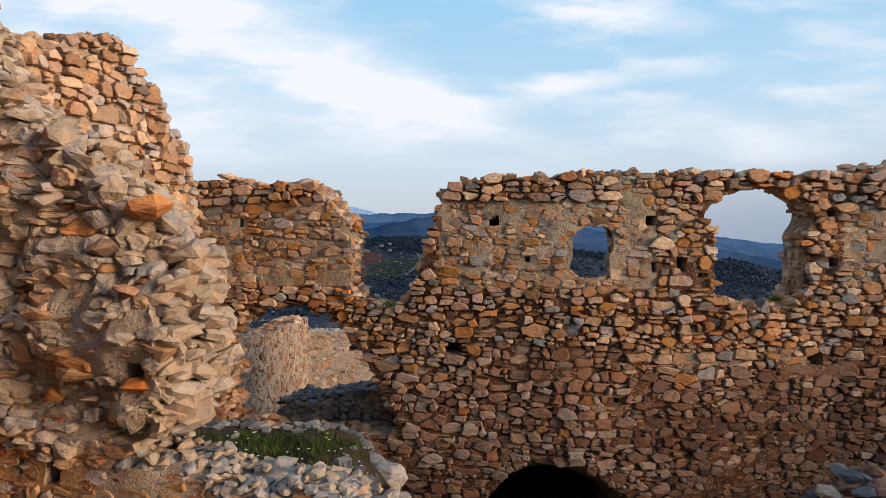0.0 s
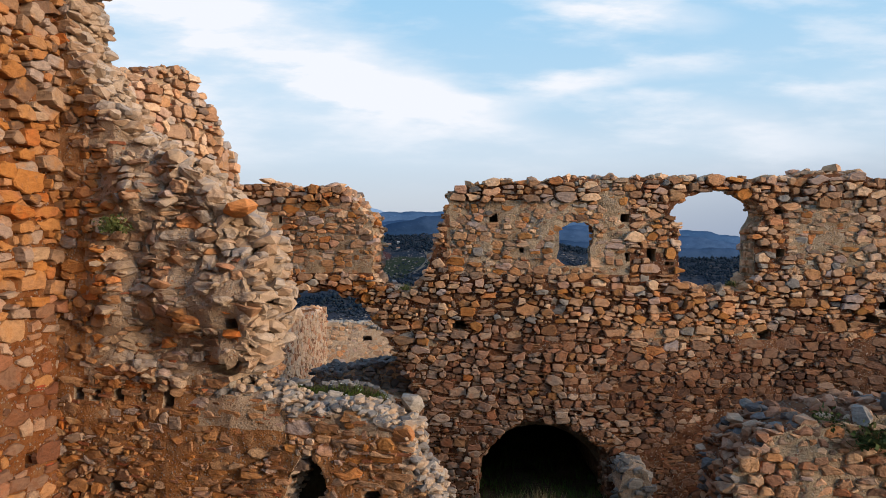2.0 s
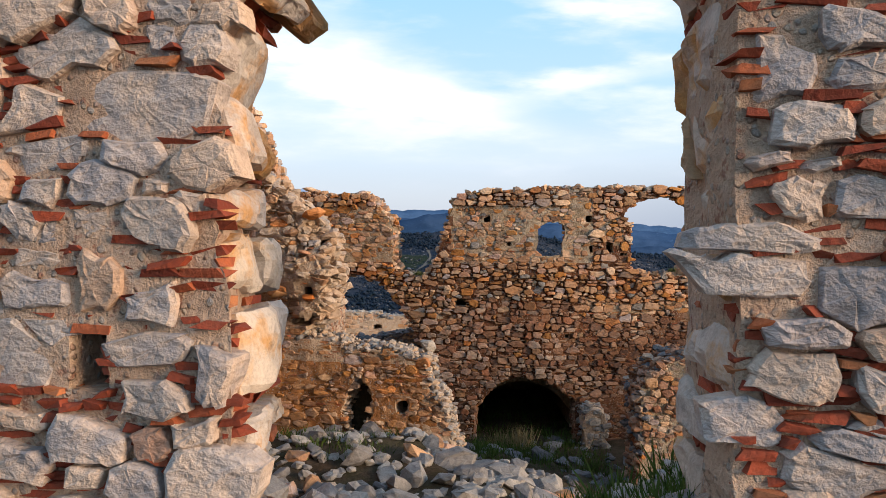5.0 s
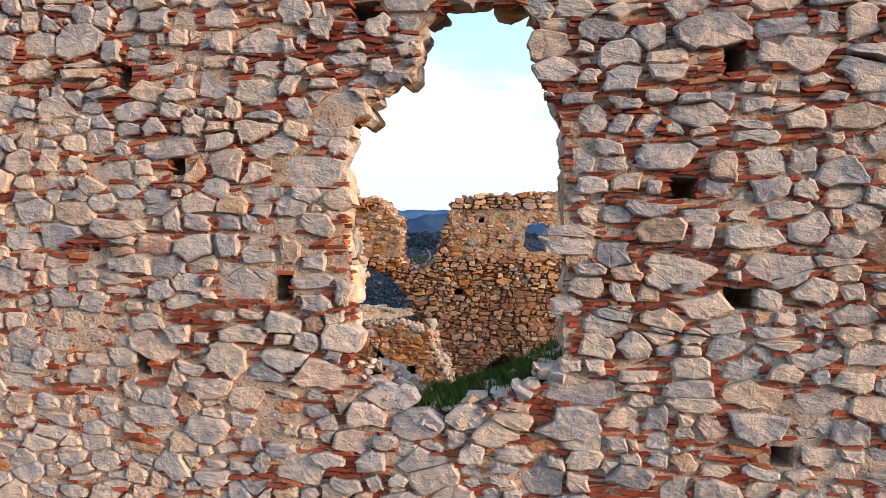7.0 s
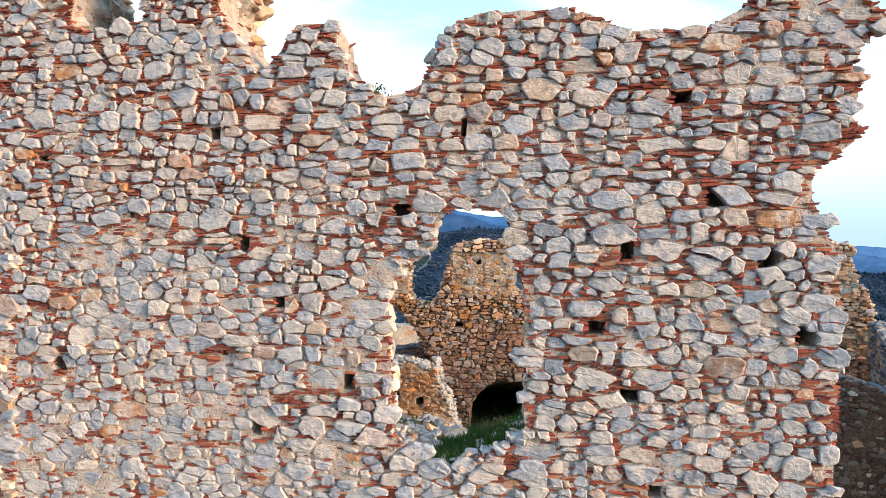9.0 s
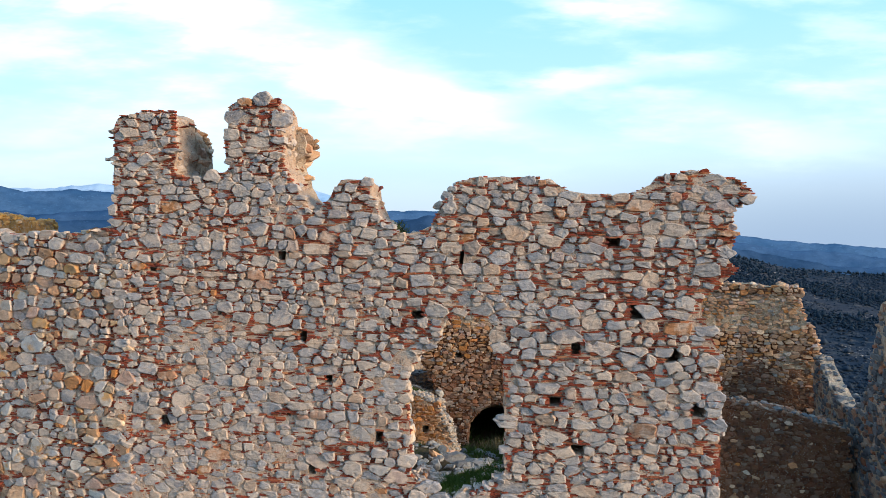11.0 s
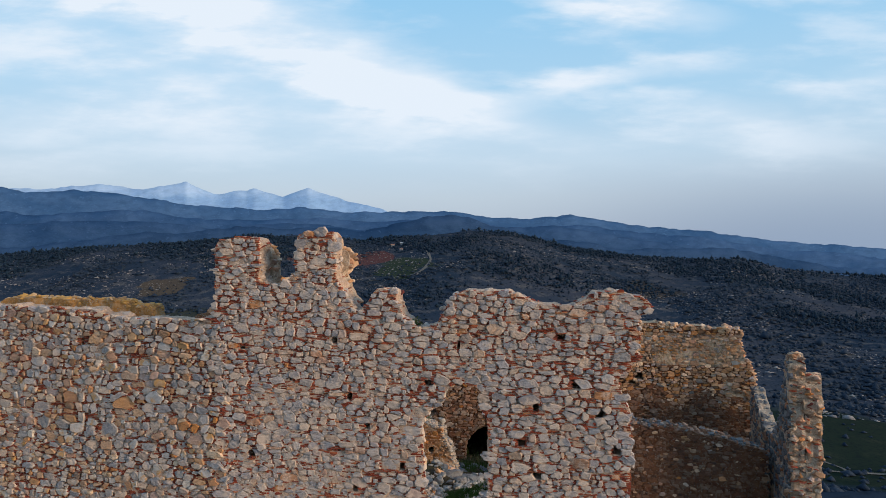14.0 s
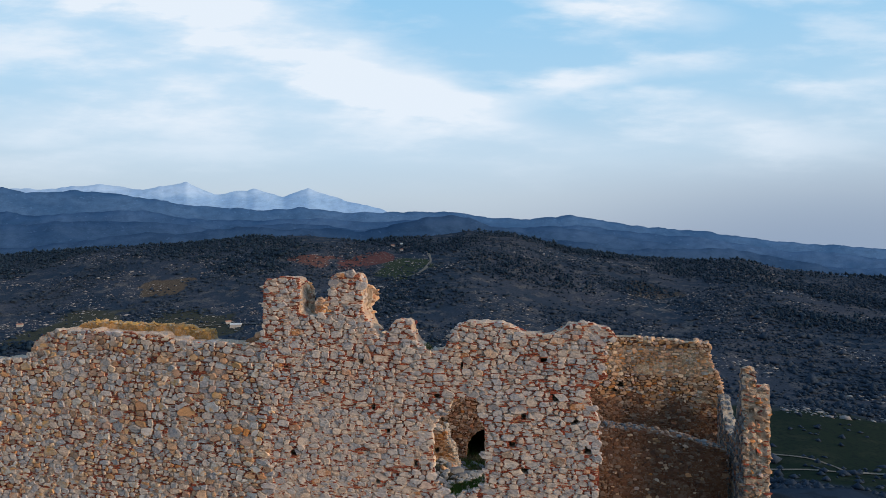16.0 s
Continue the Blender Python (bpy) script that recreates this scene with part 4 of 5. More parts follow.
# haze tint grows paler from spur to spur
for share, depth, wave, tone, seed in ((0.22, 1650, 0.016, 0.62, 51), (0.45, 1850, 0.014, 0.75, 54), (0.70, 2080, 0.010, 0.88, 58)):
    ridge("backdrop_spur", "wooded spur in dark blue haze between the near hill and the far hills", depth, 190, *mingled(share, depth, wave, seed),
          hill_material("spur_haze_blue", (0.021 * tone, 0.051 * tone, 0.115 * tone), (0.043 * tone, 0.082 * tone, 0.16 * tone), None, 0.66), 2.5, 5.0, seed)
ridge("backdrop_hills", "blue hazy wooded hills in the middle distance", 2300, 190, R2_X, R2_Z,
      hill_material("hazy_hill_blue", (0.024, 0.058, 0.125), (0.047, 0.089, 0.168), None, 0.68), 3.0, 6.0, 21)
ridge("backdrop_mountains", "snow-capped mountains on the horizon, pale blue with haze", 4200, 900, R3_X, R3_Z,
      hill_material("hazy_mountain_blue", (0.15, 0.23, 0.36), (0.18, 0.27, 0.40), (0.42, 0.48, 0.56), 0.6), 6.0, 30.0, 40)

# ---------------------------------------------------------------- outer wall with the opening the camera leaves by
O1, U1 = np.array([1.501, 0.0165]), np.array([0.9853, -0.1705])
A1, B1 = O1 - 8 * U1, O1 + 3 * U1


def sh(pts, d=8.0):
    return [(u + d, z) for u, z in pts]


OUT1 = sh([(-7.62, -4.5), (-7.62, 6.9), (-7.59, 7.95), (-7.45, 8.2), (-7.05, 8.28), (-6.52, 8.28), (-6.47, 7.2), (-6.0, 7.12), (-5.58, 7.2),
           (-5.54, 8.24), (-5.3, 8.40), (-4.64, 8.38), (-4.60, 7.41), (-4.47, 7.1), (-4.1, 6.56), (-3.98, 6.58), (-3.75, 6.90), (-3.6, 7.04),
           (-3.2, 7.05), (-3.06, 6.64), (-2.97, 6.37), (-2.63, 6.2), (-2.21, 6.28), (-1.94, 6.73), (-1.79, 6.96), (-1.2, 7.06), (-0.6, 7.04),
           (-0.01, 6.79), (0.76, 6.74), (1.27, 7.01), (1.71, 7.08), (2.2, 7.0), (2.50, 6.72), (2.26, 6.55), (2.09, 6.3), (2.19, 6.12), (2.13, 5.91),
           (2.21, 5.66), (2.05, 5.47), (1.80, 5.31), (1.74, 5.14), (1.86, 4.81), (1.94, 4.58), (2.02, 4.19), (2.07, 3.97), (1.99, 3.7), (2.02, 3.08), (1.99, 2.5), (1.93, 2.0), (1.97, -4.5)])
OPEN1 = sh([(-2.48, 4.17), (-2.22, 4.35), (-2.06, 4.52), (-2.04, 4.76), (-1.89, 4.86), (-1.71, 4.99), (-1.30, 4.94), (-1.18, 4.62), (-1.15, 4.32),
            (-1.10, 4.20), (-1.06, 4.0), (-1.05, 3.68), (-1.05, 2.6), (-1.18, 2.46), (-1.41, 2.32), (-1.79, 2.16), (-2.02, 2.14), (-2.24, 2.30), (-2.50, 2.51),
            (-2.50, 3.07), (-2.56, 3.38), (-2.53, 3.73), (-2.58, 3.92)])
PUT1 = [(-1.70, 5.83, .12, .2), (.55, 6.07, .18, .14), (.88, 5.03, .2, .22), (0.0, 4.5, .15, .2), (1.40, 4.44, .2, .2), (1.72, 3.64, .18, .22), (-.31, 3.70, .18, .15),
        (.03, 2.98, .2, .15), (.28, 2.01, .18, .18), (-4.12, 2.46, .14, .2), (-6.68, 3.11, .18, .2), (-3.03, 3.0, .14, .2), (-3.84, 3.88, .12, .13), (-4.26, 4.57, .14, .15),
        (-4.6, 5.86, .16, .18), (-2.41, 4.94, .16, .16), (-5.7, 4.9, .1, .1), (-6.9, 5.6, .14, .1), (-4.5, 3.3, .09, .09)]
MID1 = np.array([6.24, 3.5])
WIDE1 = [tuple(p + (p - MID1) / np.hypot(*(p - MID1)) * 0.02) for p in np.array(OPEN1)]
w1 = Wall([A1, B1], 0.62, OUT1, [WIDE1], [(u + 8, z, a, b) for u, z, a, b in PUT1], step=0.07, rough=0.018, seed=3)

tagged(w1.core("wall_outer", mat_mortar_out, flare=w1.splay(0.26, 0.0)), "tall ruined outer wall of grey limestone and red tile with a broken window opening", "wall", kind="structure")


def bedded(c):
    """1 where the joints are flush with pink lime mortar, 0 where tiles are stacked in them."""
    left = np.clip((5.4 - c[0]) / 2.5, 0, 1)
    return float(np.clip(value_noise([(c[0] * 1.6, c[1] * 1.6)], 77)[0] * 0.6 + 0.38 * left - 0.2 * (c[1] - 3.6) * (0.4 + left), 0, 1))


w1.face(0.155, 0.24, lambda c: 0.022 - 0.008 * bedded(c), lambda c: (0.016 - 0.012 * bedded(c), 0.062 - 0.040 * bedded(c)), mat_grey, tile=mat_tile,
        fill=lambda c: 0.95 - 0.6 * bedded(c), parts=(8 - 1.75, 3.6), limit=300, tile_limit=300, low=0.4, spread=0.42, tilt=0.06)
w1.coping(0.2, mat_grey, tile=mat_tile, low=1.4, every=0.15, proud=-0.04, where=lambda m: not (5.2 < m[0] < 7.3 and 1.9 < m[1] < 5.1) and (m[0] > 0.6 or m[1] > 6.4))
w1.reveal(sh([(-2.50, 2.45), (-2.50, 3.07), (-2.56, 3.38), (-2.53, 3.73), (-2.58, 3.92), (-2.48, 4.17), (-2.22, 4.35), (-2.06, 4.52), (-2.04, 4.76), (-1.89, 4.86), (-1.71, 4.99),
              (-1.30, 4.94), (-1.18, 4.62), (-1.15, 4.32), (-1.10, 4.20), (-1.06, 4.0), (-1.05, 3.68), (-1.05, 2.5)]), mat_quoin, mat_tile, 0.22, 0.42, splay=0.14, keep=0.0)

LC = [(-19.0, 4.92), (-5.6, 1.22)]
OUTC = [((x + 19.0) * 1.034, z) for x, z in [(-19, -5), (-19, 5.0), (-17, 5.15), (-15.4, 5.3), (-14.5, 5.4), (-14.2, 6.0), (-13.4, 6.38), (-11, 6.45), (-9, 6.35), (-8.3, 6.2), (-7.4, 6.2), (-5.7, 6.3), (-5.6, -5)]]
wc = Wall(LC, 0.9, OUTC, [], [((-9.76 + 19) * 1.034, 5.58, 0.12, 0.32)], step=0.1, rough=0.03, seed=5)
tagged(wc.core("wall_curtain", mat_mortar_out), "long ruined curtain wall of grey limestone rubble", "wall", kind="structure")
wc.face(0.165, 0.25, 0.038, (0.03, 0.075), lambda c: mat_quoin if RNG.random() < 0.2 else mat_tan if RNG.random() < 0.3 else mat_grey, tile=mat_tile, fill=lambda c: 0.75, low=0.2, parts=(12.5, 5.0), limit=250)
wc.coping(0.22, mat_grey, low=4.8, proud=-0.05)
# parapet behind its top, crusted with orange lichen
wp = Wall([(-12.9, 3.75), (-7.7, 2.36)], 0.5, [(0, 5.6), (0, 6.5), (0.3, 6.6), (1.5, 6.63), (2.4, 6.58), (3.6, 6.58), (5.0, 6.45), (5.3, 5.6)], step=0.1, rough=0.05, seed=6)
tagged(wp.core("wall_parapet", mat_mortar_lichen), "low parapet crusted with orange lichen along the curtain wall", "wall", kind="structure")
wp.coping(0.14, mat_lichen, low=6.3, every=0.1, proud=0.0)

# thicker backs of the two merlons
for seed, pts in ((61, [(-7.45, 6.9), (-7.45, 7.9), (-7.1, 8.18), (-6.6, 8.1), (-6.42, 7.8), (-6.4, 7.3), (-6.42, 6.9)]), (62, [(-5.4, 6.6), (-5.4, 8.0), (-4.6, 8.02), (-4.46, 7.9), (-4.44, 7.55), (-4.6, 7.4), (-4.5, 7.0), (-4.2, 6.6)])):
    wb = Wall([A1 + np.array([0.1705, 0.9853]) * 0.6, B1 + np.array([0.1705, 0.9853]) * 0.6], 0.45, sh(pts), step=0.08, rough=0.04, seed=seed)
    tagged(wb.core("wall_merlon", mat_mortar_tan), "broken inner half of a battlement merlon", "wall", kind="structure")
    wb.coping(0.2, mat_tan, every=0.12, low=7.0)

# ---------------------------------------------------------------- back wall with windows and arches
P2 = [(-5.4, 14.45), (-2.0, 13.8), (0.0, 13.4), (2.0, 13.12), (4.0, 13.1), (6.0, 13.2), (8.0, 13.05), (10.0, 12.6), (12.4, 11.8)]
L2 = np.r_[0, np.cumsum(np.hypot(*np.diff(np.array(P2), axis=0).T))]


def on2(pts):
    return [(float(np.interp(x, [p[0] for p in P2], L2)), z) for x, z in pts]


OUT2 = on2([(-5.4, -3), (-5.4, 4.75), (-4.0, 4.68), (-3.04, 4.56), (-2.31, 4.62), (-1.88, 4.22), (-1.56, 3.95), (-1.54, 3.02), (-1.42, 2.72), (-0.85, 2.52), (-0.57, 2.72),
            (-0.40, 3.32), (-0.2, 3.79), (-0.06, 4.45), (0.2, 4.57), (2.25, 4.67), (4.7, 4.68), (6.36, 4.71), (7.3, 4.73), (8.9, 4.6), (11.4, 4.55), (11.72, 4.5), (11.75, 3.8), (12.1, 3.0), (12.3, 2.4), (12.4, -3)])
WIN2 = on2([(1.90, 3.04), (2.53, 3.07), (2.54, 3.86), (2.25, 3.90), (1.88, 3.84)])
ARC2 = on2([(4.12, 2.62), (5.50, 2.66), (5.50, 3.75), (5.72, 3.98), (5.55, 4.22), (5.28, 4.40), (4.95, 4.48), (4.6, 4.46), (4.3, 4.36), (4.05, 4.2), (3.88, 4.02), (4.10, 3.84)])
LOW2 = on2([(0.40, -3.2), (0.42, -0.6), (0.92, -0.0), (1.35, 0.20), (1.7, 0.27), (2.30, 0.05), (2.80, -0.3), (2.85, -3.2)])
GAP2 = on2([(-3.8, 0.5), (-3.7, 2.2), (-3.2, 2.55), (-2.56, 2.63), (-1.78, 2.42), (-1.26, 1.71), (-1.0, 1.3), (-0.75, 0.9), (-0.75, 0.5)])
PUT2 = [(*on2([(x, z)])[0], a, b) for x, z, a, b in [(.77, 3.97, .16, .14), (3.14, 3.94, .15, .15), (6.0, 4.09, .16, .14), (5.72, 1.81, .2, .24), (2.6, 1.2, .12, .1), (0.1, 1.95, .28, .2), (7.9, 2.4, .3, .3), (7.6, 2.1, .3, .2),
                                                     (-3.4, 3.95, .13, .13), (1.25, 3.35, .1, .09), (3.15, 3.25, .12, .1), (3.6, 3.3, .16, .2), (3.9, 3.1, .2, .12), (6.0, 3.3, .14, .16), (1.6, 1.05, .12, .08)]]


def eroded(c):
    """0 where plaster still covers the back wall, 1 where its stones lie bare."""
    u, z = c
    x = u - 5.6
    if z > 2.9:
        bare = 0.15 if z < 4.25 and (-0.2 < x < 3.1 or 6.1 < x < 12 or x < -0.7) else 0.9
    elif z > 2.0:
        bare = 0.9
    else:
        bare = 0.45 if x < 2.4 else 0.22
    return float(np.clip(bare + 0.5 * value_noise([(u * 1.3, z * 1.3)], 41)[0], 0, 1))


w2 = Wall(P2, 0.7, OUT2, [WIN2, ARC2, LOW2, GAP2], PUT2, step=0.08, rough=0.03, seed=8)
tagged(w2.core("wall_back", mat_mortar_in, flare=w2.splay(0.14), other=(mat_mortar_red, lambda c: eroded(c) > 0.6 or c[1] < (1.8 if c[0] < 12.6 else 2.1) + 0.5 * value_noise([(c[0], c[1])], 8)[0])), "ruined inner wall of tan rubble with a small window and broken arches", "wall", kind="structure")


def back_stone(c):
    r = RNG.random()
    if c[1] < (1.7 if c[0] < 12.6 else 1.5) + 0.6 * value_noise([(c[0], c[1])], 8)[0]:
        # the far right foot is in shade, given here by darker stone
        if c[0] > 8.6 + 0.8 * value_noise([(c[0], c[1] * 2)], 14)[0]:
            return mat_shaded if r < 0.75 else mat_brown
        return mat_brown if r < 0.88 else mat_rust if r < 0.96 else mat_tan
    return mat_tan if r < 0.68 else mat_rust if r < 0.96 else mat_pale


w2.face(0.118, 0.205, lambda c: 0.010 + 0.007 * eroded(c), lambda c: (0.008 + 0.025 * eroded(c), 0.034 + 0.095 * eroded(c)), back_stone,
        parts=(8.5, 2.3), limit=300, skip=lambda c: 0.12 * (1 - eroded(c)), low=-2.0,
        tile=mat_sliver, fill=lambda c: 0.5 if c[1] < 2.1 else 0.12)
w2.reveal(on2([(4.12, 2.62), (4.10, 3.84), (3.88, 4.02), (4.05, 4.2), (4.3, 4.36), (4.6, 4.46), (4.95, 4.48), (5.28, 4.40), (5.55, 4.22), (5.72, 3.98), (5.50, 3.75), (5.50, 2.66)]), mat_tan, None, 0.14, 0.25, 0.14, False)
w2.reveal(on2([(1.90, 3.04), (1.88, 3.84), (2.25, 3.90), (2.54, 3.86), (2.53, 3.07)]), mat_tan, None, 0.14, 0.25, 0.14, False)
w2.reveal(on2([(0.42, -1.5), (0.42, -0.6), (0.92, 0.0), (1.35, 0.20), (1.7, 0.27), (2.30, 0.05), (2.80, -0.3), (2.85, -1.5)]), mat_brown, None, 0.14, 0.25, 0.0, False)
w2.coping(0.19, mat_tan, every=0.11, proud=0.03, where=lambda m: not any(min(a for a, _ in h) - 0.1 < m[0] < max(a for a, _ in h) + 0.1 and min(b for _, b in h) - 0.1 < m[1] < max(b for _, b in h) + 0.1 for h in (WIN2, ARC2, LOW2)) or (m[1] < 2.85 and m[0] > 9.2))

# dark chamber behind the low arch
vault = bmesh.new()
rows = []
for y in (13.75, 19.0):
    rows.append([vault.verts.new(p) for p in [(3.35, y, -4.0), *((1.6 + 1.75 * math.cos(a), y, -1.35 + 1.75 * math.sin(a)) for a in np.linspace(0, math.pi, 13)), (-0.15, y, -4.0)]])
for r0, r1 in zip(rows, rows[1:]):
    for i in range(14):
        vault.faces.new((r0[i], r0[i + 1], r1[i + 1], r1[i]))
vault.faces.new(rows[1])
me = bpy.data.meshes.new("wall_vault")
vault.to_mesh(me)
vault.free()
me.materials.append(mat_mortar_in)
ob = tagged(new("wall_vault", me), "dark barrel-vaulted undercroft behind the low arch", "vault", kind="structure")
m = ob.modifiers.new("thick", "SOLIDIFY")
m.thickness, m.offset = 0.4, 1.0

# ---------------------------------------------------------------- middle walls
PM = [(-4.75, 8.92), (-0.1, 7.98)]
MX = 1.02


def onm(pts):
    return [((x + 4.75) * MX, z) for x, z in pts]


OUTM = onm([(-4.75, -1.5), (-4.75, 7.1), (-4.45, 6.9), (-4.6, 6.35), (-4.48, 6.0), (-4.45, 5.7), (-4.1, 5.15), (-3.84, 4.8), (-3.34, 4.48), (-3.02, 4.13), (-2.66, 3.83), (-2.36, 3.53),
            (-2.22, 2.95), (-2.25, 2.45), (-2.5, 2.05), (-2.75, 1.9), (-2.15, 1.82), (-1.27, 1.70), (-0.68, 1.58), (-0.58, 1.32), (-0.32, 0.83), (-0.2, 0.3), (-0.15, -1.5)])
DOORM = onm([(-1.88, 0.1), (-1.90, 1.0), (-1.66, 1.34), (-1.46, 1.04), (-1.41, 0.1)])
PUTM = [((x + 4.75) * MX, z, a, b) for x, z, a, b in [(-4.36, 1.79, .14, .16), (-4.12, 1.79, .1, .15), (-3.86, 1.79, .12, .15), (-3.56, 1.78, .1, .18), (-3.27, 1.76, .14, .16), (-0.95, 0.85, .18, .18), (-3.9, 0.75, .22, .15), (-2.62, 2.12, .22, .15), (-2.42, 2.65, .14, .12)]]
wm = Wall(PM, 0.65, OUTM, [DOORM], PUTM, step=0.07, rough=0.03, seed=12)
MASS = lambda p: np.clip((p[:, 1] - 1.9) / 0.35, 0, 1) * np.clip((p[:, 0] - 0.5) / 0.7, 0, 1)
tagged(wm.core("wall_middle_west", mat_mortar_orange, other=(mat_mortar_tan, lambda c: (c[1] > 1.9 + 0.25 * value_noise([(c[0] * 2, c[1] * 2)], 4)[0] and c[0] > 0.5) or c[0] > 4.2 or (c[1] > 1.5 and c[0] > 1.9)), bulge=lambda p: MASS(p) * (0.10 + 0.15 * fractal(p * 1.7, 4, 5)), ends_too=True),
       "crumbling rust-stained cross wall with a low doorway and beam holes", "wall", kind="structure")
UPM = lambda c: c[1] > 1.95 + 0.2 * value_noise([(c[0] * 2, c[1] * 2)], 4)[0]
wm.face(0.105, 0.2, lambda c: 0.014, lambda c: (-0.01, 0.07) if UPM(c) else (0.0, 0.036),
        lambda c: (mat_tan if RNG.random() < 0.3 else mat_lump) if UPM(c) and c[0] > 0.9 else mat_tan if c[0] > 1.5 and RNG.random() < 0.45 else mat_rust, parts=(2.4, 2.0), limit=300, skip=lambda c: 0.12 if UPM(c) else 0.05, spread=0.5, tilt=0.16,
        tile=mat_sliver, fill=lambda c: 0.12 if UPM(c) else 0.45)
wm.coping(0.16, mat_lump, every=0.055, proud=0.06, where=lambda m: m[1] > 1.95)
wm.coping(0.22, mat_lump, every=0.05, proud=0.12, where=lambda m: m[1] > 1.95 and m[0] > 1.6, name="broken_end")
wm.coping(0.10, mat_lump, every=0.05, proud=0.03, where=lambda m: m[1] <= 1.95, name="crumbled_edge")
wm.coping(0.13, mat_pale, every=0.07, proud=0.02, where=lambda m: m[1] <= 1.95 and m[0] > 3.6 or 1.4 < m[1] <= 1.95, name="crumbled_top")

# flat stones jutting from the broken end of the cross wall
jut = np.random.default_rng(44)
made = 0
while made < 110:
    u, z = jut.uniform(0.6, 2.7), jut.uniform(1.95, 5.6)
    if not wm.solid([(u + 0.1, z + 0.1)])[0] or not wm.solid([(u, z)])[0]:
        continue
    made += 1
    size = np.array([1.0, 0.85, 0.5]) * min(0.36, jut.lognormal(-1.9, 0.45)) * jut.uniform(0.8, 1.25, 3)
    at = wm.place(np.array([[u, wm.out([(u, z)])[0] + jut.uniform(-0.06, 0.01), z]]))[0]
    v, f = rock_shape(at, size, jut)
    v[:, 2] = at[2] + (v[:, 2] - at[2]) * 0.7
    LATE.append(("stone", v, f, (mat_lump, mat_tan, mat_lump, mat_rust)[made % 4], wm.ob))
v, f = rock_shape(np.array((-2.36, 8.36, 3.86)), np.array((0.44, 0.32, 0.17)), np.random.default_rng(201))
LATE.append(("stone", v, f, mat_tan, wm.ob))

PE = [(2.75, 8.12), (10.7, 7.75)]
OUTE = [(0, -2.5), (0.0, 1.1), (0.3, 1.5), (0.65, 1.65), (1.2, 1.68), (1.6, 1.78), (2.0, 1.68), (2.6, 1.6), (3.3, 1.8), (4.5, 1.7), (6.1, 1.4), (7.9, 0.9), (7.95, -2.5)]
we = Wall(PE, 0.9, OUTE, [], [(1.9, 0.3, .18, .12)], step=0.08, rough=0.03, seed=15)
# mortar and stones turn darker past u 2.4 and on top, as shade
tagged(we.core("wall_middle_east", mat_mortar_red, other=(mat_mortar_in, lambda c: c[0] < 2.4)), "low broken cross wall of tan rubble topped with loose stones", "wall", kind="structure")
we.face(0.10, 0.17, 0.014, (0.008, 0.045), lambda c: mat_brown if c[0] < 2.4 and RNG.random() < 0.45 else mat_tan if c[0] < 2.4 or RNG.random() < 0.1 else mat_shaded, parts=(1.8, 1.0), limit=200, skip=lambda c: 0.06, low=-1.2)
we.coping(0.15, mat_dark, every=0.3, proud=0.02)
we.coping(0.14, mat_brown, every=0.09, proud=0.02, name="top_stone")

# west wall: near stretch and the stretch behind the cross wall, facing +x
PW = [(-5.9, 1.6), (-4.62, 8.95), (-5.05, 11.1), (-4.3, 12.8), (-4.2, 14.2), (-4.5, 25.0)]
LW_ = np.r_[0, np.cumsum(np.hypot(*np.diff(np.array(PW), axis=0).T))]


def onw(pts):
    return [(float(np.interp(y, [p[1] for p in PW], LW_)), z) for y, z in pts]


OUTW = onw([(1.6, -1), (1.6, 6.3), (5.0, 6.6), (6.0, 6.9), (7.6, 7.0), (8.3, 6.7), (8.9, 6.2), (9.6, 5.5), (10.2, 5.5), (10.9, 5.75), (11.1, 5.85), (11.25, 6.2), (11.45, 6.05), (11.6, 6.25), (12.1, 6.4), (12.4, 6.3), (12.6, 6.0), (13.05, 5.7), (13.5, 5.3), (13.9, 4.8), (14.3, 4.5),
            (14.5, 2.3), (16, 1.7), (20, 1.3), (24.9, 1.1), (24.9, -2)])
ww = Wall(PW, 0.8, OUTW, [], [(*onw([(8.55, 1.15)])[0], .14, .2), (*onw([(8.0, 5.1)])[0], .2, .16)], step=0.085, rough=0.03, seed=18)
tagged(ww.core("wall_west", mat_mortar_rust, other=(mat_mortar_tan, lambda c: c[0] > 9.0)), "high crumbling side wall of rust-stained rubble", "wall", kind="structure")
# darker stones below z 2.9 put the court's shade into the colour
ww.face(0.15, 0.22, 0.02, lambda c: (0.03, 0.15) if c[1] > 2.7 else (0.004, 0.045), lambda c: (mat_shaded if c[1] < 1.9 and RNG.random() < 0.45 else mat_brown if c[1] < 2.9 and RNG.random() < 0.7 else mat_rust) if c[0] < 7.6 else (mat_brown if RNG.random() < 0.45 else mat_lump) if c[0] > 12.8 else mat_tan if RNG.random() < 0.75 else mat_grey,
        tile=mat_tile, tile_rate=lambda m: 0.3 if 8.6 < m[0] < 12 else 0.04, parts=(6.2, 3.0), limit=300, low=-1.4, ends=(3.0, 24.0))
ww.coping(0.22, mat_tan, every=0.14)

# east wall stub, facing -x, its broken end towards the camera
PT = [(12.0, 11.6), (10.42, 5.95)]
LT = math.hypot(1.58, 5.65)
OUTT = [(0, -4), (0, 2.3), (0.5, 2.1), (1.2, 1.75), (2.4, 1.3), (3.4, 1.35), (4.1, 1.7), (4.6, 2.5), (4.9, 3.3), (5.15, 3.9), (5.4, 4.45), (5.58, 4.68), (5.72, 4.6), (LT, 4.3), (LT - 0.04, 3.6), (LT - 0.1, 3.0), (LT, 2.5), (LT + 0.1, 1.0), (LT + 0.15, -4)]
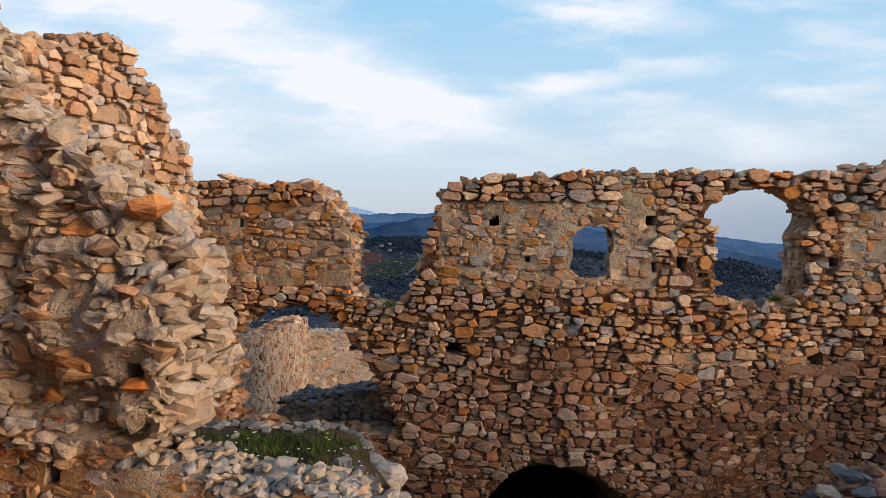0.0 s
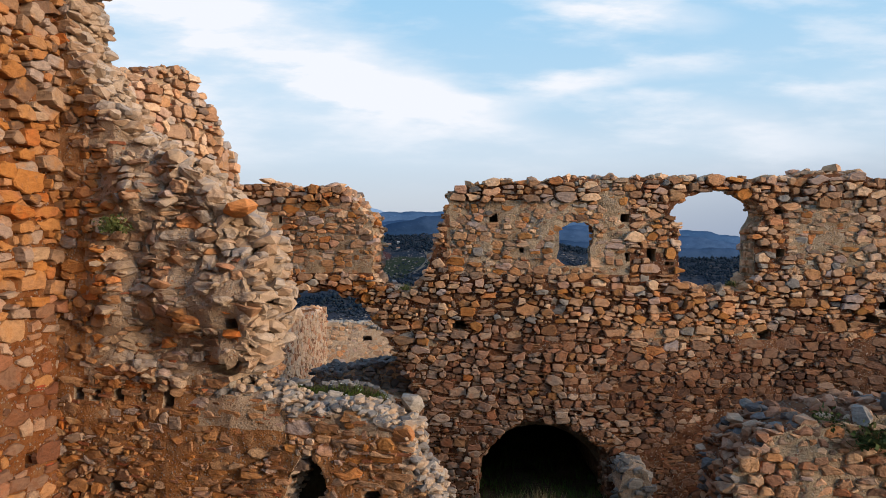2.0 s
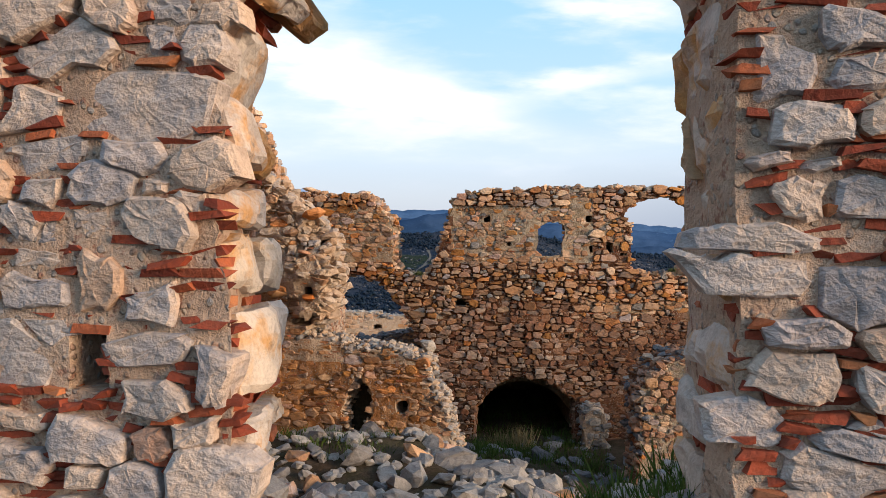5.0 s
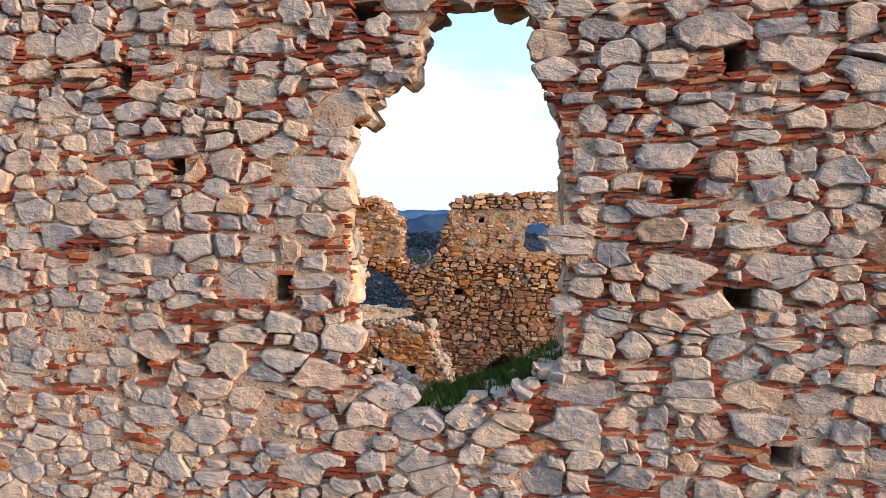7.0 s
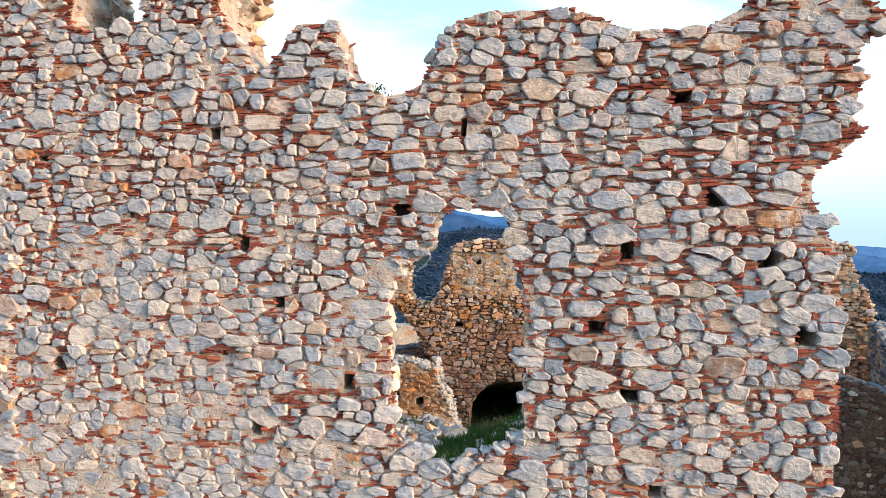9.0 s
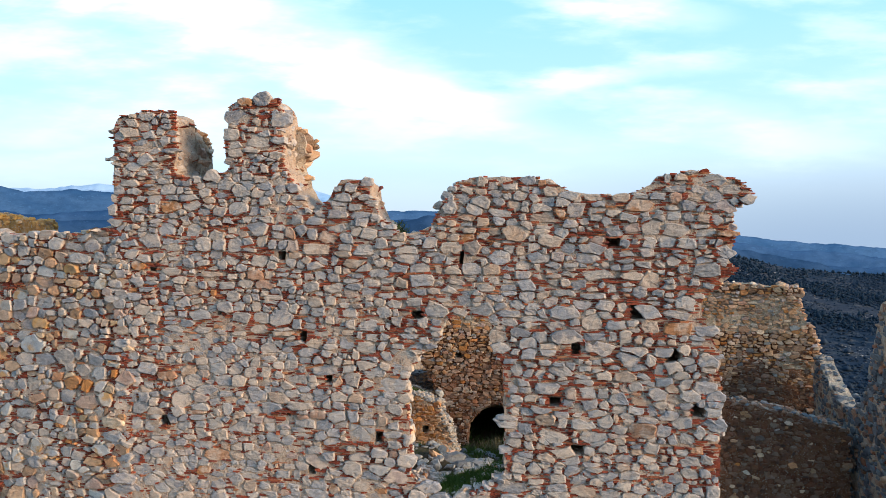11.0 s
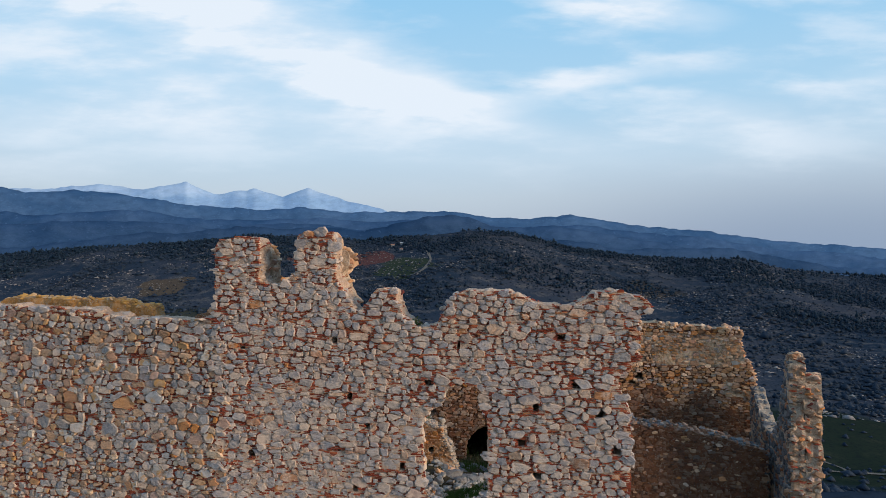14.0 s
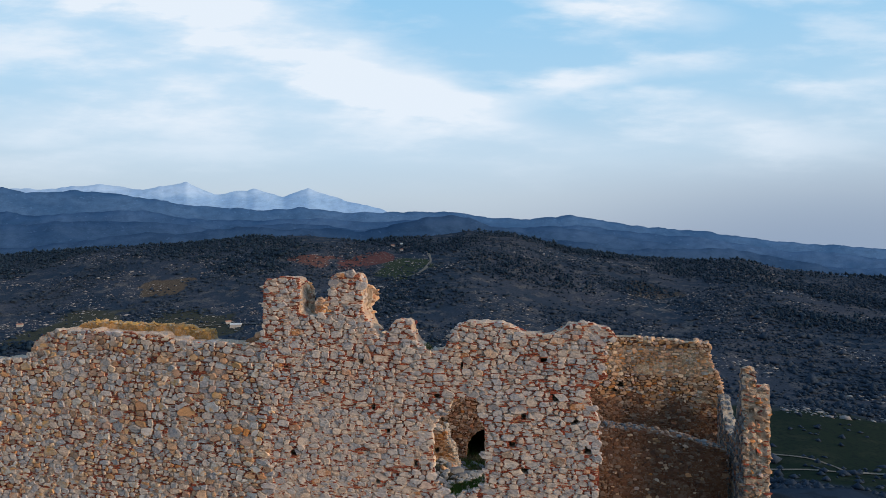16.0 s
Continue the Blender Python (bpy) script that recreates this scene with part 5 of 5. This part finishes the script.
wt = Wall(PT, 0.42, OUTT, [], [], step=0.09, rough=0.05, seed=22)
tagged(wt.core("wall_east", mat_mortar_tan), "jagged stub of a broken side wall of pale rubble", "wall", kind="structure")
# dark stone on the inner face and low top stands for their shade
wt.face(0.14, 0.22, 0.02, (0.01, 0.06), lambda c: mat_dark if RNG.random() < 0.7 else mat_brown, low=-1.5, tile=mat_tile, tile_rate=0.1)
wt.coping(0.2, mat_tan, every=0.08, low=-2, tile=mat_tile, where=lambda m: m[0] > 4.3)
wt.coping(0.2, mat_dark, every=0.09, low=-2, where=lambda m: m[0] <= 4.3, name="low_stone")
OFF = np.array([5.65, -1.58]) / LT * 0.41
ws = Wall([np.array(PT[0]) + OFF, np.array(PT[1]) + OFF], 0.5, [(2.6, -4), (2.7, 0.9), (4.0, 1.2), (4.7, 2.2), (5.0, 3.0), (5.2, 3.55), (5.45, 3.7), (5.62, 4.02), (5.75, 3.92), (LT - 0.05, 3.5), (LT, 3.1), (LT - 0.04, 2.2), (LT + 0.08, 1.0), (LT + 0.12, -4)], step=0.09, rough=0.05, seed=23)
tagged(ws.core("wall_east_outer", mat_mortar_tan), "lower outer half of a broken side wall of pale rubble", "wall", kind="structure")
ws.coping(0.22, mat_tan, every=0.08, low=-2, tile=mat_tile)

# lower curtain seen through the arch
PF = [(-14, 33), (6, 34)]
wf = Wall(PF, 0.8, [(0, -7), (0, -0.6), (6, -0.5), (12, -0.7), (20, -1.0), (20, -7)], [], [(10, -1.3, .3, .3)], step=0.25, rough=0.05, seed=25)
tagged(wf.core("wall_lower", mat_mortar_tan), "low far curtain wall of tan rubble below the castle", "wall", kind="structure")
wf.face(0.2, 0.3, 0.04, (-0.02, 0.04), mat_tan, low=-5)
wf.coping(0.3, mat_pale)

# grey dry-stone bank under the broken arch, and the door pier by the low arch
wd = Wall([(-2.9, 14.75), (-0.55, 14.3)], 0.8, [(0, -1.5), (0, 0.75), (0.8, 0.85), (1.6, 1.05), (2.3, 1.3), (2.4, -1.5)], step=0.1, rough=0.05, seed=28)
tagged(wd.core("wall_bank", mat_mortar_tan), "dark grey dry-stone bank under the broken arch", "wall", kind="structure")
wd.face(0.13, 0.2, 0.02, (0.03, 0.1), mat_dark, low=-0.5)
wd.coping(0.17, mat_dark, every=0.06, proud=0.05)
wq = Wall([(2.86, 12.35), (3.35, 12.3)], 0.7, [(0, -2.5), (0, -0.55), (0.1, -0.32), (0.35, -0.35), (0.48, -0.7), (0.5, -2.5)], step=0.07, rough=0.04, seed=30)
tagged(wq.core("wall_pier", mat_mortar_tan), "low broken pier of pale stones beside the low arch", "wall", kind="structure")
wq.face(0.14, 0.2, 0.02, (0.0, 0.05), mat_pale, low=-2)
wq.coping(0.18, mat_pale, every=0.12)

# ---------------------------------------------------------------- plants
def leaf_material(name, a, b):
    def build(nt, pos):
        r = ramp_node(nt, [(0, a), (1, b)])
        link(nt, piece_random(nt), r.inputs[0])
        n = noise_node(nt, 1.7, 4, 0.6, vec=pos)
        return mix(nt, remap(nt, n, 0.35, 0.65, 0.6, 0), r.outputs[0], tuple(k * 0.4 for k in a)), None
    return surface(name, build, 0.8, 0.06)


# scrub and pine colours are shifted to blue for the haze before them
mat_scrub = leaf_material("hazed_scrub", (0.016, 0.029, 0.050), (0.038, 0.052, 0.077))
mat_pine = leaf_material("hazed_pine", (0.010, 0.021, 0.037), (0.022, 0.039, 0.060))
mat_grass = leaf_material("spring_grass", (0.055, 0.095, 0.018), (0.10, 0.14, 0.035))
mat_straw = leaf_material("dry_grass", (0.20, 0.16, 0.08), (0.32, 0.27, 0.15))
mat_herb = leaf_material("wall_herb", (0.05, 0.08, 0.025), (0.12, 0.13, 0.05))

TUFT_V = np.array([(1, 0, 0), (0, 1, 0), (-1, 0, 0), (0, -1, 0), (0, 0, 1), (0, 0, -0.6)], float)
TUFT_F = np.array([(0, 1, 4), (1, 2, 4), (2, 3, 4), (3, 0, 4), (1, 0, 5), (2, 1, 5), (3, 2, 5), (0, 3, 5)])


def clumps(name, centres, sizes, material, rng, parent=None):
    """Many small uneven tufts in one mesh. sizes: (n, 3)."""
    n = len(centres)
    turn = rng.uniform(0, math.pi, n)
    c, w = np.cos(turn)[:, None], np.sin(turn)[:, None]
    q = TUFT_V[None] * (1 + rng.normal(0, 0.25, (n, 6, 1))) + rng.normal(0, 0.1, (n, 6, 3))
    q = np.stack([q[..., 0] * c - q[..., 1] * w, q[..., 0] * w + q[..., 1] * c, q[..., 2]], -1)
    v = q * sizes[:, None] + centres[:, None]
    f = (TUFT_F[None] + 6 * np.arange(n)[:, None, None]).reshape(-1, 3)
    me = bpy.data.meshes.new(name)
    me.vertices.add(6 * n)
    me.vertices.foreach_set("co", v.ravel())
    me.loops.add(f.size)
    me.loops.foreach_set("vertex_index", f.ravel())
    me.polygons.add(len(f))
    me.polygons.foreach_set("loop_start", np.arange(0, f.size, 3))
    me.update(calc_edges=True)
    me.materials.append(material)
    ob = new(name, me)
    ob.parent = parent
    return ob


def scatter_scrub():
    rng = np.random.default_rng(50)
    n = 75000
    y = 190 + 1060 * rng.random(n) ** 0.8
    x = y * rng.uniform(-0.78, 0.78, n)
    dens = fractal(np.c_[x, y] / 90, 3, 60)
    open_field = np.zeros(n, bool)
    for cx, cy, r in ((225, 325, 90), (-400, 840, 40), (-300, 690, 45), (-60, 930, 45), (-430, 700, 50)):
        open_field |= np.hypot(x - cx, (y - cy) * 0.8) < r
    keep = (dens + rng.normal(0, 0.42, n) > 0.1) & (~open_field | (rng.random(n) < 0.22))
    x, y = x[keep], y[keep]
    s = rng.lognormal(0.30, 0.42, len(x))
    z = ground_height(x, y)
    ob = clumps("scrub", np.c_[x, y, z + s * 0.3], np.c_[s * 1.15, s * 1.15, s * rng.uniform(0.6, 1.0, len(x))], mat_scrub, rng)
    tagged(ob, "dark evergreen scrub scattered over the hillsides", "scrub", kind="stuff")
    # pine wood along the crest and in a few groves
    n = 32000
    y = rng.uniform(600, 1230, n)
    x = y * rng.uniform(-0.78, 0.78, n)
    grove = fractal(np.c_[x, y] / 150, 2, 64) + np.interp(y, [600, 1050, 1160, 1230], [-0.45, -0.05, 0.75, 0.9])
    keep = grove + rng.normal(0, 0.12, n) > 0.22
    x, y = x[keep], y[keep]
    s = rng.lognormal(0.5, 0.35, len(x))
    z = ground_height(x, y)
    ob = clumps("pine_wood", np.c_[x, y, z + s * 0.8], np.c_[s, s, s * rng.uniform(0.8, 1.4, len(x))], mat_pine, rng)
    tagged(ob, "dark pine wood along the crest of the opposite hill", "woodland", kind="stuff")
    # pale outcrops between the bushes
    n = 26000
    y = rng.uniform(240, 1100, n)
    x = y * rng.uniform(-0.75, 0.75, n)
    keep = fractal(np.c_[x, y] / 70, 2, 71) > 0.0
    x, y = x[keep], y[keep]
    s = rng.lognormal(-0.35, 0.45, len(x))
    ob = clumps("outcrop", np.c_[x, y, ground_height(x, y) + s * 0.1], np.c_[s * 1.5, s * 1.5, s * 0.5], mat_outcrop, rng)
    tagged(ob, "pale limestone outcrops between the bushes", "rocks", kind="stuff")


mat_outcrop = stone_material("weathered_outcrop", [(0, (0.13, 0.13, 0.145)), (0.5, (0.20, 0.185, 0.185)), (1, (0.29, 0.265, 0.25))], (0.12, 0.09, 0.06), 0.3)
scatter_scrub()


def blades(name, label, spots, height, material, per, spread, seed, lean=0.35):
    """Grass: thin bent blades round the spots."""
    rng = np.random.default_rng(seed)
    spots = np.asarray(spots, float)
    n = len(spots) * per
    base = np.repeat(spots, per, 0) + np.c_[rng.normal(0, spread, (n, 2)), np.zeros(n)]
    h = height * rng.uniform(0.4, 1.2, n)
    a = rng.uniform(0, 2 * math.pi, n)
    side = np.c_[np.cos(a), np.sin(a), np.zeros(n)] * (0.006 + 0.01 * height)
    tip = np.c_[rng.normal(0, lean, (n, 2)) * h[:, None], h]
    v = np.stack([base - side, base + side, base + tip * 0.55 + side * 0.6, base + tip * (1, 1, 0.95)], 1).reshape(-1, 3)
    f = []
    for i in range(n):
        f += [(4 * i, 4 * i + 1, 4 * i + 2), (4 * i, 4 * i + 2, 4 * i + 3)]
    ob = mesh_object(name, v, f, material)
    return tagged(ob, label, "grass", kind="stuff")


def on_ground(pts, lift=-0.01):
    p = np.asarray(pts, float)
    return np.c_[p, ground_height(p[:, 0], p[:, 1]) + lift]


rng = np.random.default_rng(90)
blades("terrace_grass", "short green grass with a few daisies on the terrace", on_ground(np.c_[rng.uniform(-3.3, -1.05, 320), rng.uniform(8.95, 11.0, 320)]), 0.09, mat_grass, 16, 0.07, 91)
dot = np.random.default_rng(97)
daisy = Pile()
for x, y in zip(dot.uniform(-3.0, -0.9, 90), dot.uniform(9.0, 11.0, 90)):
    z = float(ground_height([x], [y])[0]) + dot.uniform(0.06, 0.10)
    a = np.linspace(0, 2 * math.pi, 7)[:-1]
    daisy.add(np.c_[x + 0.016 * np.cos(a), y + 0.016 * np.sin(a), z + 0.006 * np.sin(3 * a)], [(0, 1, 2, 3, 4, 5)])
mat_petal = surface("white_petals", lambda nt, pos: (mix(nt, remap(nt, noise_node(nt, 60, 3, vec=pos), 0.4, 0.6), (0.70, 0.70, 0.66), (0.82, 0.82, 0.80)), None), 0.7)
tagged(new("daisies", daisy.mesh("daisies", mat_petal)), "small white daisies in the terrace grass", "flowers", kind="stuff")
blades("pit_grass", "rank green grass in the sunken court", on_ground(np.c_[rng.uniform(0.2, 2.9, 330), rng.uniform(9.5, 17.5, 330)]), 0.22, mat_grass, 14, 0.12, 92)
blades("dry_tuft", "tall dry grass beside the low arch", on_ground(np.c_[rng.normal(1.15, 0.25, 26), rng.normal(12.2, 0.3, 26)]), 0.5, mat_straw, 12, 0.06, 93, 0.25)
blades("rubble_grass", "green weeds between fallen stones", on_ground(np.c_[rng.uniform(-3.6, -1.0, 60), rng.uniform(6.0, 7.8, 60)]), 0.14, mat_grass, 14, 0.09, 94)


def herb(name, label, place, size, material, seed, n=260):
    """A small wall plant: stems with many little leaves."""
    r = np.random.default_rng(seed)
    root = new(name)
    root.location = place
    d = r.normal(0, 1, (n, 3))
    d[:, 2] = np.abs(d[:, 2]) * 0.8
    d = d / np.linalg.norm(d, axis=1)[:, None] * size * r.uniform(0.35, 1.0, (n, 1))
    a = r.normal(0, 1, (n, 3)) * size * 0.07
    b = r.normal(0, 1, (n, 3)) * size * 0.07
    v = np.stack([d, d + a, d + a + b, d + b], 1).reshape(-1, 3)
    mesh_object("foliage", v, [(4 * i, 4 * i + 1, 4 * i + 2, 4 * i + 3) for i in range(n)], material, root, kind="stuff")
    st = np.stack([np.zeros((n, 3)), np.full((n, 3), size * 0.03), d], 1).reshape(-1, 3)
    mesh_object("stem", st, [(3 * i, 3 * i + 1, 3 * i + 2) for i in range(n)], material, root, kind="stuff")
    tagged(root, label, "plant", group="wall plants")
    return root


herb("wall_plant", "small green herb rooted in the crumbling cross wall", (-3.75, 8.45, 3.62), 0.2, mat_herb, 1)
herb("wall_plant", "yellow-green herb hanging over the low cross wall", (4.15, 7.98, 1.45), 0.3, mat_herb, 2, 420)
herb("wall_plant", "small herb among stones on the low cross wall", (3.75, 8.15, 1.62), 0.2, mat_herb, 3)
herb("wall_plant", "mossy herb in a dip of the outer wall top", (-1.15, 0.75, 6.22), 0.2, mat_herb, 4)
herb("wall_plant", "small herb on the broken back wall", (-0.9, 13.5, 2.62), 0.14, mat_herb, 5)
herb("wall_plant", "small herb on the arch sill", (5.1, 13.2, 2.72), 0.12, mat_herb, 6)


# ---------------------------------------------------------------- fallen stones
def loose_stones():
    r = np.random.default_rng(120)
    pile, low = Pile(), Pile()
    big = []
    def drop(x, y, s):
        z = ground_height([x], [y])[0]
        v, f = rock_shape(np.zeros(3), s * np.array([1.2, 0.95, 0.6]) * r.uniform(0.75, 1.25, 3), r)
        if s > 0.26 and len(big) < 70:
            big.append((v, f, (x, y, z + 0.12 * s)))
        else:
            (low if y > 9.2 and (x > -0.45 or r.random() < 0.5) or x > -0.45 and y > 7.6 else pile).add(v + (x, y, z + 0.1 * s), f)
    for _ in range(620):        # heap below the opening
        drop(r.uniform(-4.2, 2.2), r.uniform(4.2, 8.0), r.lognormal(-1.95, 0.45))
    for _ in range(260):        # round the terrace
        if r.random() < 0.6:
            drop(r.uniform(-4.0, -0.3), r.normal(11.8, 0.35), r.lognormal(-1.95, 0.35))
        else:
            drop(r.normal(-0.75, 0.25), r.uniform(8.8, 12.2), r.lognormal(-2.0, 0.35))
    for _ in range(120):
        drop(r.uniform(-4.2, -0.8), r.normal(8.9, 0.12), r.lognormal(-2.1, 0.35))
    for _ in range(110):        # sunken court
        drop(r.uniform(-0.3, 3.2), r.uniform(8.2, 13.0), r.lognormal(-1.9, 0.45))
    ob = new("rubble", pile.mesh("rubble", mat_pale))
    tagged(ob, "pale broken stones strewn over the castle court", "rubble", kind="stuff")
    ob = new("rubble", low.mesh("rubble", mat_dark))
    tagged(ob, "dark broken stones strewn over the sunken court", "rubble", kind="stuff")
    for v, f, at in big:
        ob = mesh_object("fallen_stone", v, f, mat_pale if r.random() < 0.8 else mat_tan)
        ob.location = at
        tagged(ob, "large pale fallen stone lying in the rubble", "stone", group="fallen stones")
    for at, size, seed in (((4.5, 8.2, 1.78), (0.3, 0.3, 0.46), 1), ((4.05, 8.1, 1.72), (0.26, 0.2, 0.2), 2), ((4.85, 13.15, 2.68), (0.16, 0.16, 0.22), 3), ((-0.55, 8.75, 1.72), (0.25, 0.2, 0.3), 4)):
        v, f = rock_shape(np.zeros(3), np.array(size), np.random.default_rng(300 + seed))
        ob = mesh_object("fallen_stone", v, f, mat_pale)
        ob.location = at
        tagged(ob, "upright pale stone lodged on a broken wall top", "stone", group="fallen stones")
    # sill of the opening: stones and turf on the broken wall
    sill = Pile()
    for _ in range(320):
        u = r.uniform(-2.45, -1.05)
        top = float(np.interp(u, [-2.5, -2.24, -2.0, -1.4, -1.05], [2.5, 2.28, 2.12, 2.3, 2.55]))
        w = r.uniform(-0.7, 0.02)
        p = O1 + U1 * u + np.array([0.1705, 0.9853]) * (-w)
        s = min(0.15, r.lognormal(-2.5, 0.35) * (1.5 if u > -1.6 else 0.9))
        v, f = rock_shape(np.array([p[0], p[1], top - 0.02 + 0.03 * r.normal()]), s * np.array([1.2, 0.95, 0.62]) * r.uniform(0.75, 1.25, 3), r)
        sill.add(v, f)
    ob = new("sill_rubble", sill.mesh("sill_rubble", mat_grey))
    tagged(ob, "grey stones of the crumbled window sill", "rubble", kind="stuff")
    spots = []
    for _ in range(230):
        u = r.uniform(-2.05, -1.05)
        p = O1 + U1 * u + np.array([0.1705, 0.9853]) * r.uniform(0.12, 0.75)
        spots.append((*p, float(np.interp(u, [-2.5, -2.24, -2.0, -1.4, -1.05], [2.5, 2.28, 2.1, 2.28, 2.5]))))
    blades("sill_grass", "green grass tufts on the crumbled window sill", spots, 0.15, mat_grass, 26, 0.035, 95)


loose_stones()


# ---------------------------------------------------------------- far roads and farms
def plain(name, a, b, scale=0.5):
    return surface(name, lambda nt, pos: (mix(nt, remap(nt, noise_node(nt, scale, 4, 0.6, vec=pos), 0.35, 0.65), a, b), None), 0.9)


mat_track = plain("pale_dirt", (0.095, 0.082, 0.068), (0.14, 0.12, 0.098), 0.2)
mat_house = plain("white_wash", (0.24, 0.23, 0.22), (0.32, 0.30, 0.28))
mat_roof = plain("farm_roof", (0.30, 0.14, 0.09), (0.36, 0.20, 0.14))
mat_tin = plain("pale_tin", (0.36, 0.37, 0.39), (0.46, 0.47, 0.48))


def dirt_road(label, pts, width):
    p = np.array(pts, float)
    d = np.r_[0, np.cumsum(np.hypot(*np.diff(p, axis=0).T))]
    t = np.arange(0, d[-1], 4.0)
    x, y = np.interp(t, d, p[:, 0]), np.interp(t, d, p[:, 1])
    for _ in range(6):
        x[1:-1], y[1:-1] = (x[:-2] + 2 * x[1:-1] + x[2:]) / 4, (y[:-2] + 2 * y[1:-1] + y[2:]) / 4
    tx, ty = np.gradient(x), np.gradient(y)
    n = np.hypot(tx, ty) + 1e-9
    w = width / 2 * (1 + 0.25 * value_noise(np.c_[t * 0.06, t * 0], 9))
    l, r = np.c_[x - ty / n * w, y + tx / n * w], np.c_[x + ty / n * w, y - tx / n * w]
    z = np.maximum(ground_height(*l.T), ground_height(*r.T)) + 0.5
    v = np.stack([np.c_[l, z], np.c_[r, z]], 1).reshape(-1, 3)
    ob = mesh_object("road", v, [(2 * i, 2 * i + 1, 2 * i + 3, 2 * i + 2) for i in range(len(t) - 1)], mat_track)
    return tagged(ob, label, "road", kind="structure")


dirt_road("pale dirt road winding over the wooded hill", [(-32, 1060), (-26, 1013), (-19, 955), (-27, 901), (-38, 880), (-75, 872), (-120, 878)], 4.2)
dirt_road("pale farm track across the valley", [(-330, 660), (-290, 681), (-255, 705), (-235, 700), (-200, 690), (-160, 700)], 4)
dirt_road("dirt track across the green meadow", [(140, 290), (165, 284), (190, 279), (230, 280), (300, 285)], 1.9)
dirt_road("dirt track branching over the meadow", [(178, 318), (196, 308), (199, 295), (192, 280)], 1.7)


def house(place, w, d, h, turn, tin=False):
    root = new("farm_house")
    root.matrix_world = pose(*place, 0, 0, turn)
    a, b = w / 2, d / 2
    mesh_object("wall", [(-a, -b, -1), (a, -b, -1), (a, b, -1), (-a, b, -1), (-a, -b, h), (a, -b, h), (a, b, h), (-a, b, h)],
                [(0, 1, 5, 4), (1, 2, 6, 5), (2, 3, 7, 6), (3, 0, 4, 7)], mat_house, root)
    e, r = 0.4, h + 0.28 * d
    mesh_object("roof", [(-a - e, -b - e, h), (a + e, -b - e, h), (a + e, b + e, h), (-a - e, b + e, h), (-a - e, 0, r), (a + e, 0, r)],
                [(0, 1, 5, 4), (2, 3, 4, 5), (0, 4, 3), (1, 2, 5), (0, 3, 2, 1)], mat_tin if tin else mat_roof, root)
    return tagged(root, "small farm shed with a pale tin roof" if tin else "small white farm house with a tiled roof", "house", group="farm houses")


for x, y, w, d, h, turn, tin in ((-238, 694, 12, 6, 2.5, 8, True), (-251, 706, 6, 4, 2.5, 30, False), (-90, 1090, 6, 5, 2.5, 5, False), (-75, 1100, 5, 4, 2.5, 20, True),
                                 (-72, 1050, 5, 4, 2.5, -15, False), (-500, 715, 6, 4, 2.5, 10, False)):
    house((x, y, float(ground_height([x], [y])[0])), w, d, h, turn, tin)

# ---------------------------------------------------------------- single stones and tiles, children of their walls
for name, v, f, material, owner in LATE:
    mesh_object(name, v, f, material, owner)
